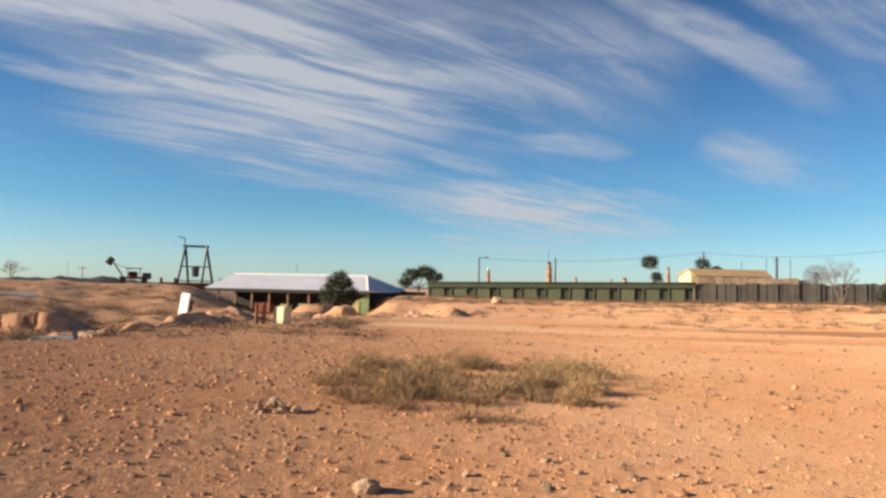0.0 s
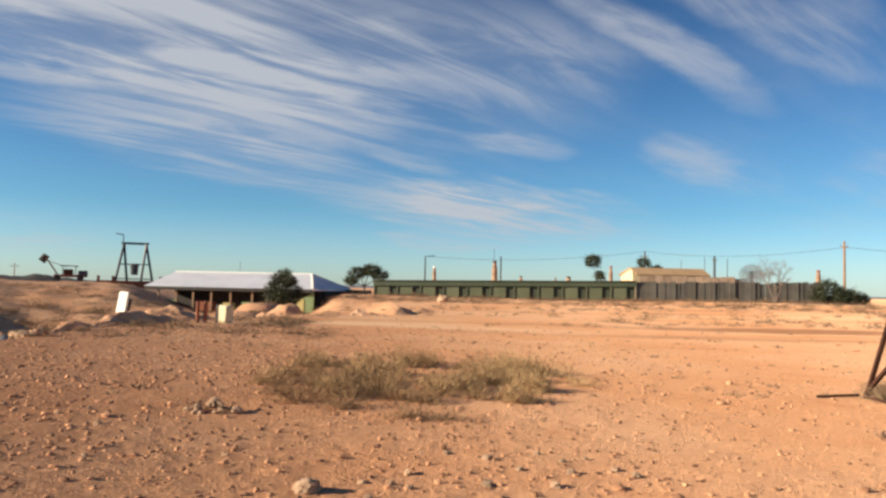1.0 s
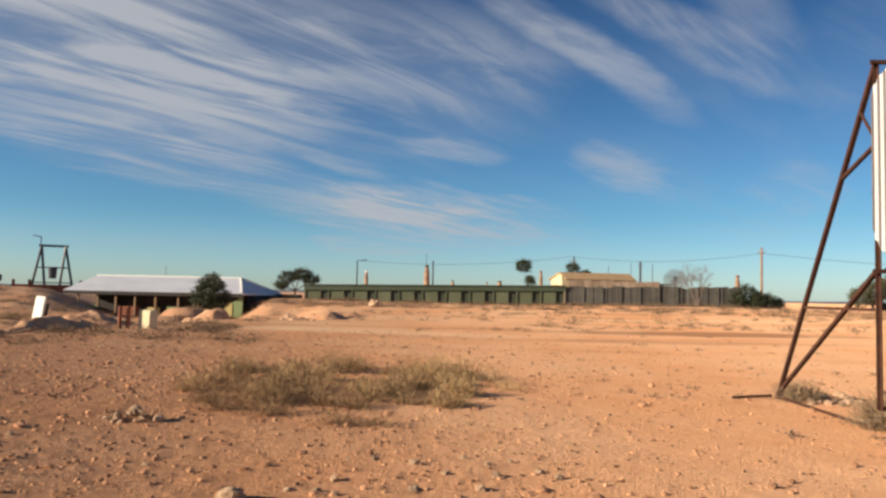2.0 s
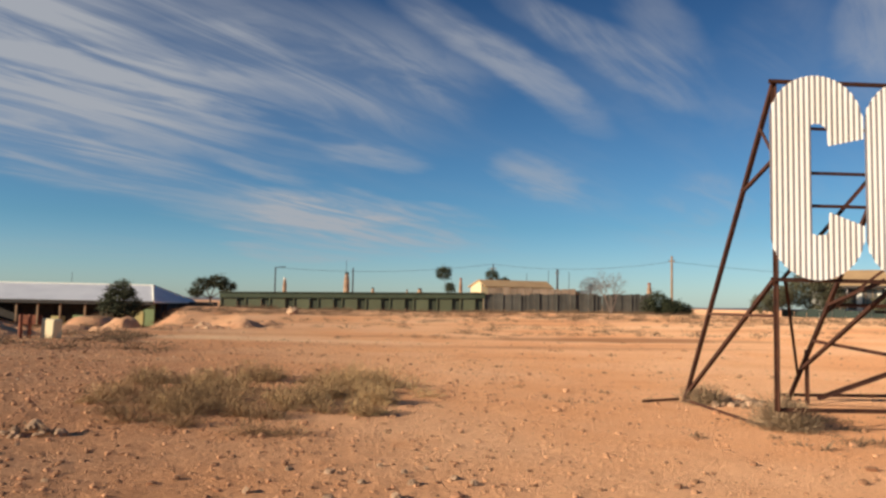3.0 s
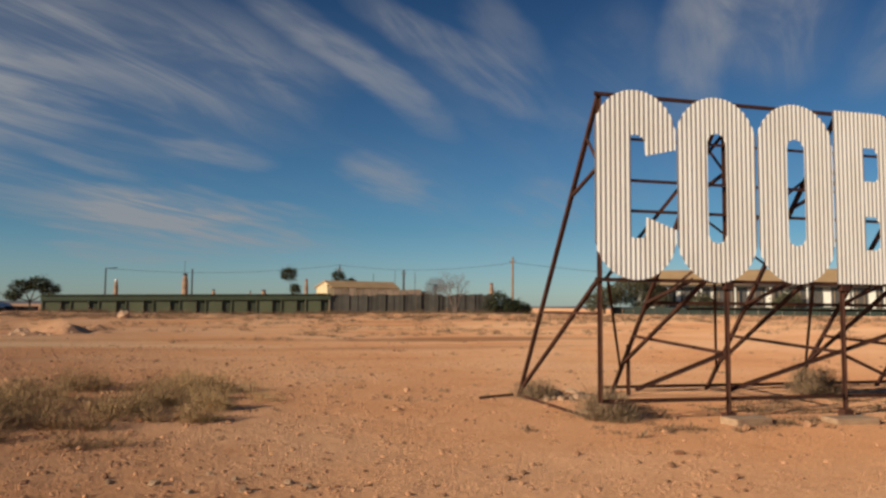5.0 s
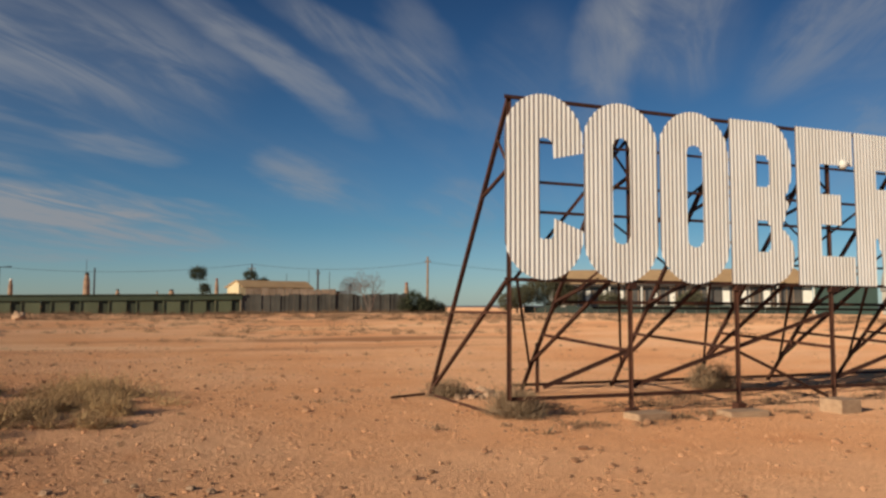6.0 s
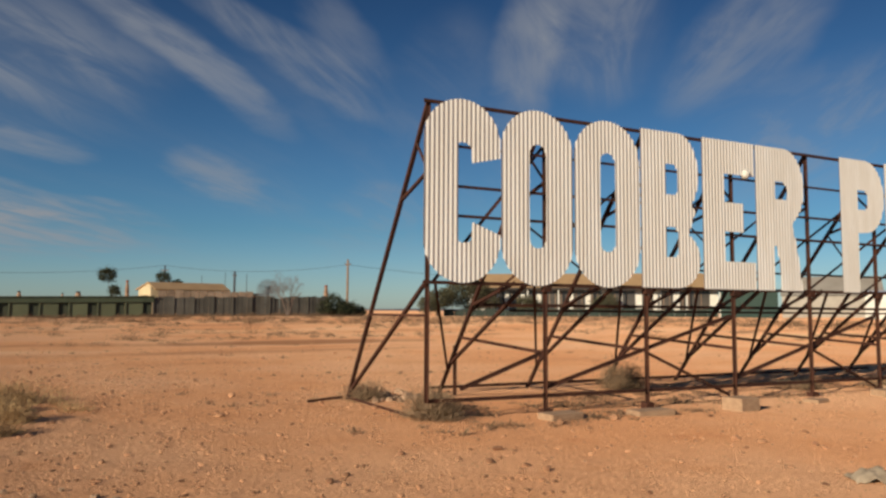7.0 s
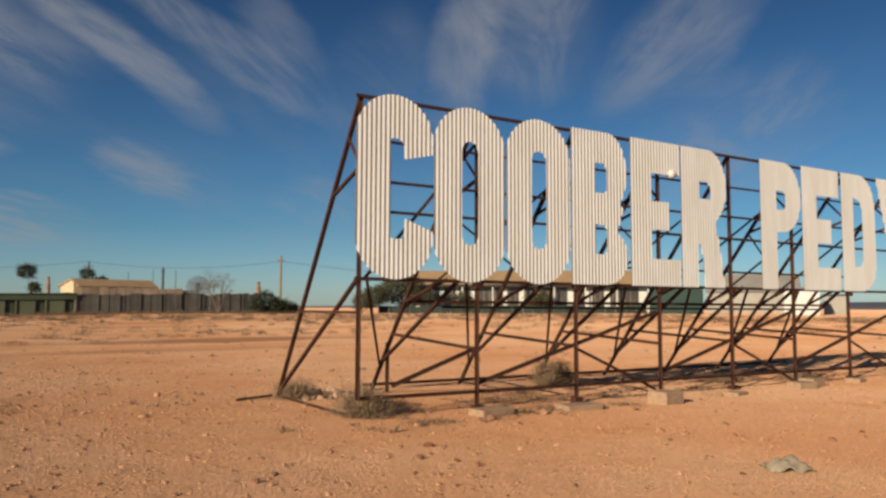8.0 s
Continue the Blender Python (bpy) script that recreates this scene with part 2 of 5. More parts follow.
    t.links.new(nz(11.0, 9, 0.78), h.inputs[0])
    h.inputs[1].default_value = 1.0
    t.links.new(nz(22.0, 5, 0.6), h.inputs[2])
    bp = t.nodes.new("ShaderNodeBump")
    bp.inputs["Strength"].default_value, bp.inputs["Distance"].default_value = 1.0, 0.034
    t.links.new(h.outputs[0], bp.inputs["Height"])
    t.links.new(bp.outputs[0], b.inputs["Normal"])
    return m


SAND, SAND_PALE, SAND_RED, SAND_DARK = (0.76, 0.385, 0.188), (0.82, 0.48, 0.27), (0.66, 0.295, 0.13), (0.34, 0.155, 0.075)
EARTH, STONY = (0.76, 0.41, 0.225), (0.52, 0.24, 0.115)
CRUST = (0.60, 0.34, 0.195)
BAND_RED, BAND_PALE = (0.46, 0.215, 0.105), (0.84, 0.55, 0.32)
M_GROUND = ground_material()
M_STONE = material("pale_stone", (0.62, 0.42, 0.275), (0.42, 0.255, 0.15), 0.9, scale=2, bump=0.01, bump_scale=30, rnd=0.3)
M_PEBBLE = material("red_pebble", (0.58, 0.31, 0.165), (0.28, 0.135, 0.07), 0.9, scale=3, rnd=0.45, thin=True)
M_RUST = material("rusty_steel", (0.092, 0.038, 0.023), (0.05, 0.024, 0.018), 0.82, 0.0, scale=5, bump=0.002, bump_scale=60, spec=0.15)
M_SHEET = material("cream_painted_iron", (0.85, 0.825, 0.77), (0.75, 0.71, 0.635), 0.5, 0.0, scale=4.5, bump=0.0006, bump_scale=30, fine_=0.3, spec=0.4, streak=0.14)
M_CONC = material("weathered_concrete", (0.52, 0.35, 0.215), (0.40, 0.25, 0.15), 0.92, scale=4, bump=0.004, bump_scale=40)
M_GREENF = material("green_fence_sheet", (0.078, 0.098, 0.058), (0.06, 0.075, 0.045), 0.6, scale=0.7, rnd=0.1)
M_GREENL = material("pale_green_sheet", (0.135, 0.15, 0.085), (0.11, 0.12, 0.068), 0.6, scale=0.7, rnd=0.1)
M_GREYF = material("grey_weathered_sheet", (0.125, 0.115, 0.095), (0.085, 0.078, 0.064), 0.7, scale=0.8, rnd=0.14)
M_ROOFW = material("white_roof_iron", (0.62, 0.63, 0.66), (0.52, 0.53, 0.57), 0.45, scale=0.5)
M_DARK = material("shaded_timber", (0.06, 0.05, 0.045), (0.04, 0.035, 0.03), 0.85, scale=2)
M_YELLOW = material("yellow_green_panel", (0.50, 0.43, 0.18), (0.42, 0.36, 0.15), 0.7, scale=1)
M_LGREEN = material("light_green_wall", (0.22, 0.30, 0.14), (0.18, 0.25, 0.12), 0.7, scale=1)
M_CREAM = material("cream_wall", (0.70, 0.58, 0.36), (0.60, 0.49, 0.30), 0.7, scale=1)
M_ROOFY = material("sandy_roof_iron", (0.50, 0.33, 0.17), (0.42, 0.27, 0.14), 0.6, scale=0.6)
M_WHITE = material("white_paint", (0.80, 0.78, 0.70), (0.70, 0.67, 0.58), 0.6, scale=2)
M_WOOD = material("pole_timber", (0.34, 0.22, 0.13), (0.24, 0.15, 0.09), 0.85, scale=2)
M_STEEL = material("dark_painted_steel", (0.05, 0.06, 0.075), (0.035, 0.04, 0.05), 0.5, scale=3)
M_WIRE = material("wire", (0.06, 0.06, 0.065), None, 0.6)
M_DGREEN = material("dark_green_shed", (0.02, 0.055, 0.04), (0.015, 0.04, 0.03), 0.55, scale=0.6)
M_GREYW = material("grey_shed_iron", (0.45, 0.41, 0.34), (0.36, 0.32, 0.26), 0.55, scale=0.5)
M_GLASS = material("dim_window", (0.10, 0.085, 0.07), (0.06, 0.055, 0.05), 0.25, spec=0.6, scale=1)
M_RUSTRED = material("red_rust_sheet", (0.30, 0.10, 0.05), (0.20, 0.07, 0.04), 0.8, scale=3)
M_SHAFT = material("shaft_pipe", (0.46, 0.30, 0.19), (0.22, 0.13, 0.085), 0.8, scale=1.2)
M_GRASS = material("dry_grass", (0.33, 0.20, 0.10), (0.17, 0.108, 0.055), 0.9, scale=1.1, rnd=0.35, thin=True)
M_STRAW = material("straw_grass", (0.58, 0.395, 0.195), (0.44, 0.29, 0.14), 0.9, scale=1.5, rnd=0.3, thin=True)
M_TWIG = material("dry_twigs", (0.38, 0.26, 0.155), (0.22, 0.15, 0.085), 0.9, scale=2, rnd=0.3, thin=True)
M_SCRUB = material("grey_scrub", (0.24, 0.155, 0.09), (0.13, 0.085, 0.05), 0.9, scale=2, rnd=0.3, thin=True)
# the fence's green darkened: shade of the recessed bays put into the colour
M_BAY = material("shaded_green_sheet", (0.07, 0.08, 0.05), (0.052, 0.06, 0.038), 0.7, scale=0.7)
M_PALEBARK = material("pale_bark", (0.24, 0.175, 0.14), (0.17, 0.125, 0.10), 0.9, scale=3)
M_BOARD = material("bleached_boards", (0.52, 0.40, 0.28), (0.38, 0.28, 0.19), 0.85, scale=1.5, rnd=0.25)
M_DISH = material("dull_mesh", (0.17, 0.18, 0.185), (0.13, 0.14, 0.145), 0.6, scale=2)
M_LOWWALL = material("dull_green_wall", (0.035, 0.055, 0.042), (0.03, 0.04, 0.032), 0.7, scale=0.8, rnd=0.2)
M_BARK = material("grey_bark", (0.16, 0.11, 0.075), (0.10, 0.07, 0.05), 0.9, scale=3)
M_LEAF = material("dark_leaf", (0.035, 0.045, 0.02), (0.055, 0.06, 0.028), 0.7, scale=1.5, rnd=0.35, thin=True)
M_LEAFG = material("grey_green_leaf", (0.085, 0.085, 0.045), (0.12, 0.11, 0.06), 0.8, scale=1.5, rnd=0.35, thin=True)
M_SHEETGREY = material("grey_patch_surface", (0.26, 0.25, 0.24), (0.18, 0.17, 0.165), 0.8, scale=2, bump=0.01, bump_scale=8)
M_RAG = material("grey_rag", (0.46, 0.37, 0.26), (0.27, 0.21, 0.145), 0.9, scale=6, bump=0.01, bump_scale=25)


# ---- building helpers ----
def part(name, bm, mat, parent=None, label="", smooth=False):
    me = bpy.data.meshes.new(name)
    bm.to_mesh(me)
    bm.free()
    return part_mesh(name, me, mat, parent, label, smooth)


def part_mesh(name, me, mat, parent=None, label="", smooth=False):
    me.materials.append(mat)
    if smooth:
        me.polygons.foreach_set("use_smooth", [True] * len(me.polygons))
    ob = new(name, me)
    if parent:
        ob.parent = parent
    if label:
        ob["label"] = label
    return ob


def empty(name, m=None):
    ob = new(name)
    ob.empty_display_size = 0.1
    if m is not None:
        ob.matrix_world = m
    return ob


def put_box(bm, cx, cy, cz, sx, sy, sz, m=None):
    """A box by centre and sizes."""
    r = bmesh.ops.create_cube(bm, size=1.0, matrix=(m or Matrix()) @ Matrix.Translation((cx, cy, cz)) @ Matrix.Diagonal((sx, sy, sz, 1)))
    return r["verts"]


def put_beam(bm, a, b, w=0.06, h=None, angle=False):
    """A straight bar from a to b; angle: an L section."""
    a, b = Vector(a), Vector(b)
    h = h or w
    m = Matrix.Translation((a + b) / 2) @ (b - a).to_track_quat("Z", "X").to_matrix().to_4x4()
    n = (b - a).length
    if angle:
        t = w * 0.22
        put_box(bm, 0, -h / 2 + t / 2, 0, w, t, n, m)
        put_box(bm, -w / 2 + t / 2, t / 2, 0, t, h - t, n, m)
    else:
        put_box(bm, 0, 0, 0, w, h, n, m)


def put_tube(bm, a, b, r0, r1=None, seg=8):
    a, b = Vector(a), Vector(b)
    m = Matrix.Translation((a + b) / 2) @ (b - a).to_track_quat("Z", "X").to_matrix().to_4x4()
    bmesh.ops.create_cone(bm, cap_ends=True, segments=seg, radius1=r0, radius2=r0 if r1 is None else r1, depth=(b - a).length, matrix=m)


def bevel(bm, width, seg=1):
    bmesh.ops.bevel(bm, geom=bm.edges[:], offset=width, segments=seg, affect="EDGES", profile=0.5)


def sstep(a, b, v):
    t = min(1.0, max(0.0, (v - a) / (b - a)))
    return t * t * (3 - 2 * t)


def polar(az, r, z=0.0):
    return Vector((r * math.sin(radians(az)), r * math.cos(radians(az)), z))


# ---- ground ----
def ground_z(x, y):
    r = math.hypot(x, y)
    az = math.degrees(math.atan2(x, y))
    n1 = noise.noise((x * 0.05, y * 0.05, 0.3))
    n2 = noise.noise((x * 0.22, y * 0.22, 4.1))
    n3 = noise.noise((x * 0.9, y * 0.9, 8.2))
    z = 0.95 * sstep(24, 75, r) * (1 - sstep(140, 600, r))
    z += 0.03 * n2 * sstep(3, 12, r) + 0.018 * n3 + 0.25 * n1 * sstep(30, 60, r) * (1 - sstep(300, 900, r))
    if r < 34:
        # trodden clods and small hollows, coarser on the stony side
        rough = (0.45 + 0.75 * sstep(6, -9, x)) * (1 - sstep(22, 34, r))
        z += rough * (0.016 * noise.noise((x * 3.1, y * 3.1, 2.2)) + 0.030 * max(0.0, noise.noise((x * 6.5, y * 6.5, 5.7)) - 0.16) + 0.010 * noise.noise((x * 13, y * 13, 1.9)))
    side = sstep(-10.5, -14.5, az) * sstep(-120, -80, az) * (1 - sstep(52, 60, r) * sstep(-17.5, -14.5, az))
    if side > 0:
        # the hollow with the house, and the spoil bank with its eroded edge
        crest = 23.0 + 13 * sstep(-37, -24, az) + 3 * sstep(-22, -15, az) + 1.2 * n1 + 0.8 * n2
        drop = sstep(crest, crest + 4, r)
        hi = sstep(-24.5, -31.0, az)
        flute = 0.9 * noise.noise((az * 1.1, 0, 3.3)) + 0.5 * noise.noise((az * 3.1, 0, 6.3)) + 0.2 * noise.noise((az * 7.0, 0, 2.3))
        steep = sstep(-35.5, -39, az)
        bank = sstep(31.0 + flute, 32.0 + flute + 3 * (1 - steep), y)
        zp = -0.85 + 0.22 * n2 + 0.12 * n3
        zp += hi * (bank * (0.25 + 0.65 * steep) + (2.05 - 0.5 * steep + 0.1 * n2) * sstep(37, 64, y))
        zp += (0.16 * noise.noise((x * 0.45, y * 0.45, 1.1)) + 0.25 * abs(noise.noise((x * 0.3, y * 0.3, 9.4))) - 0.06 + 0.09 * noise.noise((x * 1.3, y * 1.3, 3.1))) * hi * (1 - sstep(60, 72, r))
        zp += 0.3 * noise.noise((x * 0.13 + y * 0.05, y * 0.35, 6.6)) * hi * sstep(38, 46, y) * (1 - sstep(60, 72, r))
        zp += (1 - hi) * (0.75 * sstep(0.05, 0.5, n2) + 0.25) * sstep(46, 50, r) * (1 - sstep(58, 64, r))
        zp = zp * (1 - sstep(140, 400, r))
        z = z * (1 - side) + side * (z * (1 - drop) + zp * drop)
    return z


def build_ground():
    rings = [0.0] + list(np.geomspace(0.4, 4.6, 40)) + list(np.geomspace(4.7, 30, 300)) + list(np.linspace(30.5, 90, 110)) + list(np.geomspace(92, 4800, 60))
    fine_az = np.radians(np.arange(-60, 80, 0.3))
    wide_az = np.radians(np.arange(80, 300, 4.0))
    azs = np.concatenate([fine_az, wide_az])
    verts, faces = [], []
    k = len(azs)
    for r in rings[1:]:
        for a in azs:
            x, y = r * math.sin(a), r * math.cos(a)
            verts.append((x, y, ground_z(x, y)))
    for i in range(len(rings) - 2):
        for j in range(k):
            p, q = i * k + j, i * k + (j + 1) % k
            faces.append((p, p + k, q + k, q))
    verts.append((0, 0, ground_z(0, 0)))
    for j in range(k):
        faces.append((len(verts) - 1, j, (j + 1) % k))
    me = bpy.data.meshes.new("ground")
    me.from_pydata(verts, [], faces)
    me.update()
    ob = part_mesh("ground", me, M_GROUND, smooth=True)
    tagged(ob, "flat red sandy desert ground strewn with grit", "ground", kind="structure")


build_ground()

# ---- the big letter sign ----
SY = 9.73
POSTS = [5.17 + 2.05 * k for k in range(8)]
FOOT_Y, TOP_Z, RAIL_Z = 13.4, 4.66, 2.0


def arc(cx, cz, rx, rz, a0, a1, n=14):
    return [(cx + rx * math.cos(radians(a0 + (a1 - a0) * i / n)), cz + rz * math.sin(radians(a0 + (a1 - a0) * i / n))) for i in range(n + 1)]


H = 2.7


def glyph(ch):
    """Outline loops of a letter, u to the right from its left edge, v up from its foot."""
    if ch == "O":
        w, r = 1.29, 0.645
        out = arc(r, H - r + 0.03, r, r, 0, 180, 24) + arc(r, r - 0.02, r, r, 180, 360, 24)
        return w, [out, arc(r, 2.04, 0.15, 0.15, 0, 180) + arc(r, 0.70, 0.15, 0.14, 180, 360)]
    if ch == "C":
        r = 0.635
        out = arc(r, H - r + 0.04, r, r, 0, 180, 24) + arc(r, r, r, r, 180, 360, 24)
        out = [(min(u, 1.27), v) for u, v in out]
        return 1.27, [out + [(1.27, 0.73), (0.80, 0.90), (0.80, 0.67), (0.74, 0.60), (0.60, 0.59), (0.55, 0.63), (0.55, 2.06)] + [(0.60, 2.09), (0.71, 2.08), (0.78, 2.0), (0.80, 1.79), (1.27, 1.90)]]
    if ch == "B":
        out = [(0, 0), (0.85, 0)] + arc(0.80, 0.50, 0.52, 0.50, -85, 60) + [(1.22, 1.35)] + arc(0.84, 2.0, 0.46, 0.70, -50, 85) + [(0.7, H), (0, H)]
        hole = lambda a, b: [(0.55, a), (0.77, a), (0.83, a + 0.07), (0.83, b - 0.1), (0.75, b), (0.55, b)]
        return 1.32, [out, hole(1.61, 2.14), hole(0.53, 1.05)]
    if ch == "E":
        return 1.32, [[(0, 0), (1.32, 0), (1.32, 0.50), (0.53, 0.50), (0.53, 1.04), (1.03, 1.04), (1.03, 1.57), (0.53, 1.57), (0.53, 2.09), (1.32, 2.09), (1.32, H), (0, H)]]
    if ch == "R":
        out = [(0, 0), (0.47, 0), (0.47, 0.80), (0.53, 0.85), (0.60, 0.60), (0.66, 0), (1.24, 0), (1.10, 0.85), (0.98, 1.25)] + arc(0.80, 1.98, 0.53, 0.72, -60, 88) + [(0, H)]
        return 1.34, [out, [(0.52, 1.72), (0.83, 1.72), (0.86, 1.85), (0.84, 1.98), (0.75, 2.06), (0.52, 2.06)]]
    if ch == "P":
        out = [(0, 0), (0.52, 0), (0.52, 1.20)] + arc(0.80, 1.96, 0.56, 0.74, -88, 88) + [(0, H)]
        return 1.36, [out, [(0.53, 1.68), (0.78, 1.68), (0.86, 1.80), (0.86, 1.98), (0.76, 2.08), (0.53, 2.08)]]
    if ch == "D":
        out = [(0, 0)] + arc(0.74, 0.58, 0.60, 0.58, -90, 0) + arc(0.74, 2.0, 0.60, 0.70, 0, 90) + [(0, H)]
        return 1.34, [out, [(0.50, 0.55), (0.72, 0.57), (0.83, 0.72), (0.83, 1.9), (0.74, 2.08), (0.50, 2.16)]]
    return 1.36, [[(0.42, 0), (0.94, 0), (0.94, 1.15), (1.36, H), (0.86, H), (0.68, 1.75), (0.50, H), (0, H), (0.42, 1.15)]]


def spans(loops, u):
    cuts = []
    for lp in loops:
        for (u0, v0), (u1, v1) in zip(lp, lp[1:] + lp[:1]):
            if (u0 <= u) != (u1 <= u):
                cuts.append(v0 + (v1 - v0) * (u - u0) / (u1 - u0))
    cuts.sort()
    return [(a, b) for a, b in zip(cuts[::2], cuts[1::2]) if b - a > 0.01]


def build_letter(ch, x0, z0, scale_u, parent, pitch=0.0765):
    """A letter cut from corrugated iron: the wave runs across, each flute is cut off at the letter's edge."""
    w, loops = glyph(ch)
    per = 8
    cols = int(round(w * scale_u / pitch * per))
    bm = bmesh.new()
    prev = None
    for i in range(cols + 1):
        x = i * pitch / per
        # each flute keeps one cut height: the tin-snip steps along curved edges
        mid = (math.floor(x / pitch * 2) + 0.5) * pitch / 2
        uu = 0.45 * mid + 0.55 * x
        uu = min(max(uu, 0.004), w * scale_u - 0.004) / scale_u
        sp = spans(loops, uu)
        dy = -0.0072 * math.cos(2 * math.pi * x / pitch)
        row = []
        for a, b in sp:
            n = 4
            row.append([bm.verts.new((x0 + x, SY + dy - 0.03, z0 + a + (b - a) * k / n)) for k in range(n + 1)])
        if prev is not None:
            for (pa, pb, pr), (a, b), r_ in [(p, s, r) for p in prev for s, r in zip(sp, row)]:
                if min(b, pb) - max(a, pa) > 0.35 * min(b - a, pb - pa):
                    for k in range(len(r_) - 1):
                        bm.faces.new((pr[k], r_[k], r_[k + 1], pr[k + 1]))
        prev = [(a, b, r_) for (a, b), r_ in zip(sp, row)]
    loose = [v for v in bm.verts if not v.link_faces]
    bmesh.ops.delete(bm, geom=loose, context="VERTS")
    ob = part("letter", bm, M_SHEET, parent, "corrugated iron letter %s painted cream" % ch, smooth=True)
    s = ob.modifiers.new("thickness", "SOLIDIFY")
    s.thickness, s.offset, s.use_rim = 0.003, 1.0, False
    return ob


def bar(name, a, b, parent, w=0.06, mat=None, label="", angle=True):
    bm = bmesh.new()
    put_beam(bm, a, b, w * 0.9, angle=angle)
    return part(name, bm, mat or M_RUST, parent, label)


def leg_at(x, z):
    """A place on the sloping rear leg at height z."""
    foot = 13.0 if x < 5.3 else FOOT_Y
    return (x, SY + 0.06 + (foot - SY - 0.06) * (TOP_Z - z) / TOP_Z, z)


def build_sign():
    sign = empty("letter_sign", Matrix.Translation((5.17, SY, 0)))
    sign["label"] = "town sign of cream corrugated iron letters on rusty steel"
    sign["category"] = "sign"
    made = []
    layout = [("C", 5.06, 1.02), ("O", 6.37, 1.035), ("O", 7.735, 1.05), ("B", 9.11, 1.02), ("E", 10.52, 1.0), ("R", 11.86, 1.0),
              ("P", 14.26, 1.03), ("E", 15.69, 1.08), ("D", 17.19, 1.02), ("Y", 18.67, 1.02)]
    for ch, x0, su_ in layout:
        made.append(build_letter(ch, x0, 2.0, su_, None))
    end = 20.4
    xs = POSTS
    for k, x in enumerate(xs):
        y0 = SY + 0.05
        made.append(bar("front_post", (x, y0, 0.28 if k == 0 else -0.05), (x, y0, TOP_Z), None, 0.06))
        made.append(bar("rear_leg", (x, y0, TOP_Z), leg_at(x, -0.03), None, 0.065))
        made.append(bar("brace", (5.17 + 1.72 * k, y0, RAIL_Z + 0.03), leg_at(x, 0.58 if k else 0.12), None, 0.058))
        if k:
            made.append(bar("knee_brace", (4.96 + 1.72 * k, y0, RAIL_Z + 0.03), leg_at(x, 1.70), None, 0.05))
        if k == 0:
            made.append(bar("strut", (x, y0, 1.52), leg_at(x, 1.52), None, 0.045))
            made.append(bar("sill", (x, y0 + 0.5, 0.04), (x, 13.0, 0.04), None, 0.05))
        else:
            made.append(bar("strut", (x, y0, 0.95), leg_at(x, 1.10), None, 0.06))
        made.append(bar("tie", (x, y0, 3.62), leg_at(x, 3.30), None, 0.05))
        made.append(bar("tie", (x, y0, 3.66), leg_at(x, 4.12), None, 0.05))
        if k + 1 < len(xs):
            xn = xs[k + 1]
            made.append(bar("cross_brace", (5.3 + 1.72 * k, y0, RAIL_Z), leg_at(xn, 0.45), None, 0.048))
            if k == 0:
                made.append(bar("cross_brace", (x + 0.1, y0 + 0.04, RAIL_Z), (xn, y0 + 0.04, 4.2), None, 0.045))
            else:
                made.append(bar("cross_brace", leg_at(x, 1.55), leg_at(xn, 3.75), None, 0.048))
            if k % 2 == 1:
                made.append(bar("cross_brace", leg_at(x, 3.3), leg_at(xn, 2.4), None, 0.045))
        if k % 2 == 1:
            made.append(bar("long_brace", (x + 0.05, y0 + 0.03, 0.42), (min(x + 4.05, end), y0 + 0.03, 1.53), None, 0.062))
        if k == 0:
            made.append(bar("long_brace", (5.75, y0 + 0.05, 0.45), (7.2, y0 + 0.05, 0.95), None, 0.062))
        if k == 1:
            made.append(bar("stake", (x + 0.05, FOOT_Y - 0.55, -0.05), (x + 0.05, FOOT_Y - 0.55, 0.93), None, 0.06))
        if k in (2, 4, 6):
            made.append(bar("foot_brace", (x + 0.03, y0 + 0.02, 0.91), (min(x + 1.95, end), y0 + 0.02, 0.12), None, 0.058))
        if k:
            made.append(bar("foot_plate", (x - 0.08, y0, 0.02), (x + 0.08, y0, 0.02), None, 0.16, angle=False))
            made.append(bar("gusset", (x - 0.07, y0 - 0.035, RAIL_Z - 0.06), (x + 0.07, y0 - 0.035, RAIL_Z - 0.06), None, 0.11, angle=False))
    for z, w in ((RAIL_Z - 0.0, 0.06), (2.99, 0.05), (3.43, 0.05), (4.03, 0.045), (TOP_Z, 0.065)):
        made.append(bar("rail", (5.09, SY + 0.01, z), (end, SY + 0.01, z), None, w))
    made.append(bar("sill", (5.17, SY + 0.05, 0.30), (end, SY + 0.05, 0.26), None, 0.06))
    made.append(bar("sill", (7.0, FOOT_Y - 0.06, 0.10), (end, FOOT_Y - 0.06, 0.10), None, 0.06))
    a = leg_at(xs[1], 1.70)
    made.append(bar("rear_rail", a, (end, a[1], 1.69), None, 0.066))
    made.append(bar("rear_rail", (xs[1] + 0.9, a[1] + 0.16, 1.60), (end, a[1] + 0.16, 1.58), None, 0.05))
    a = leg_at(xs[4], 2.45)
    made.append(bar("rear_rail", (xs[3], a[1], 2.45), (end, a[1], 2.45), None, 0.05))
    a = leg_at(xs[4], 3.15)
    made.append(bar("rear_rail", (xs[4] - 0.6, a[1], 3.15), (end, a[1], 3.15), None, 0.045))
    inv = Matrix.Translation((-5.17, -SY, 0))
    for o in made:
        o.data.transform(inv)
        o.parent = sign
    lamp = bmesh.new()
    bmesh.ops.create_icosphere(lamp, subdivisions=2, radius=0.09, matrix=Matrix.Translation((11.62, SY - 0.02, 4.12)) @ inv)
    part("lamp_head", lamp, M_WHITE, sign, "round white lamp on the sign frame", smooth=True)


build_sign()


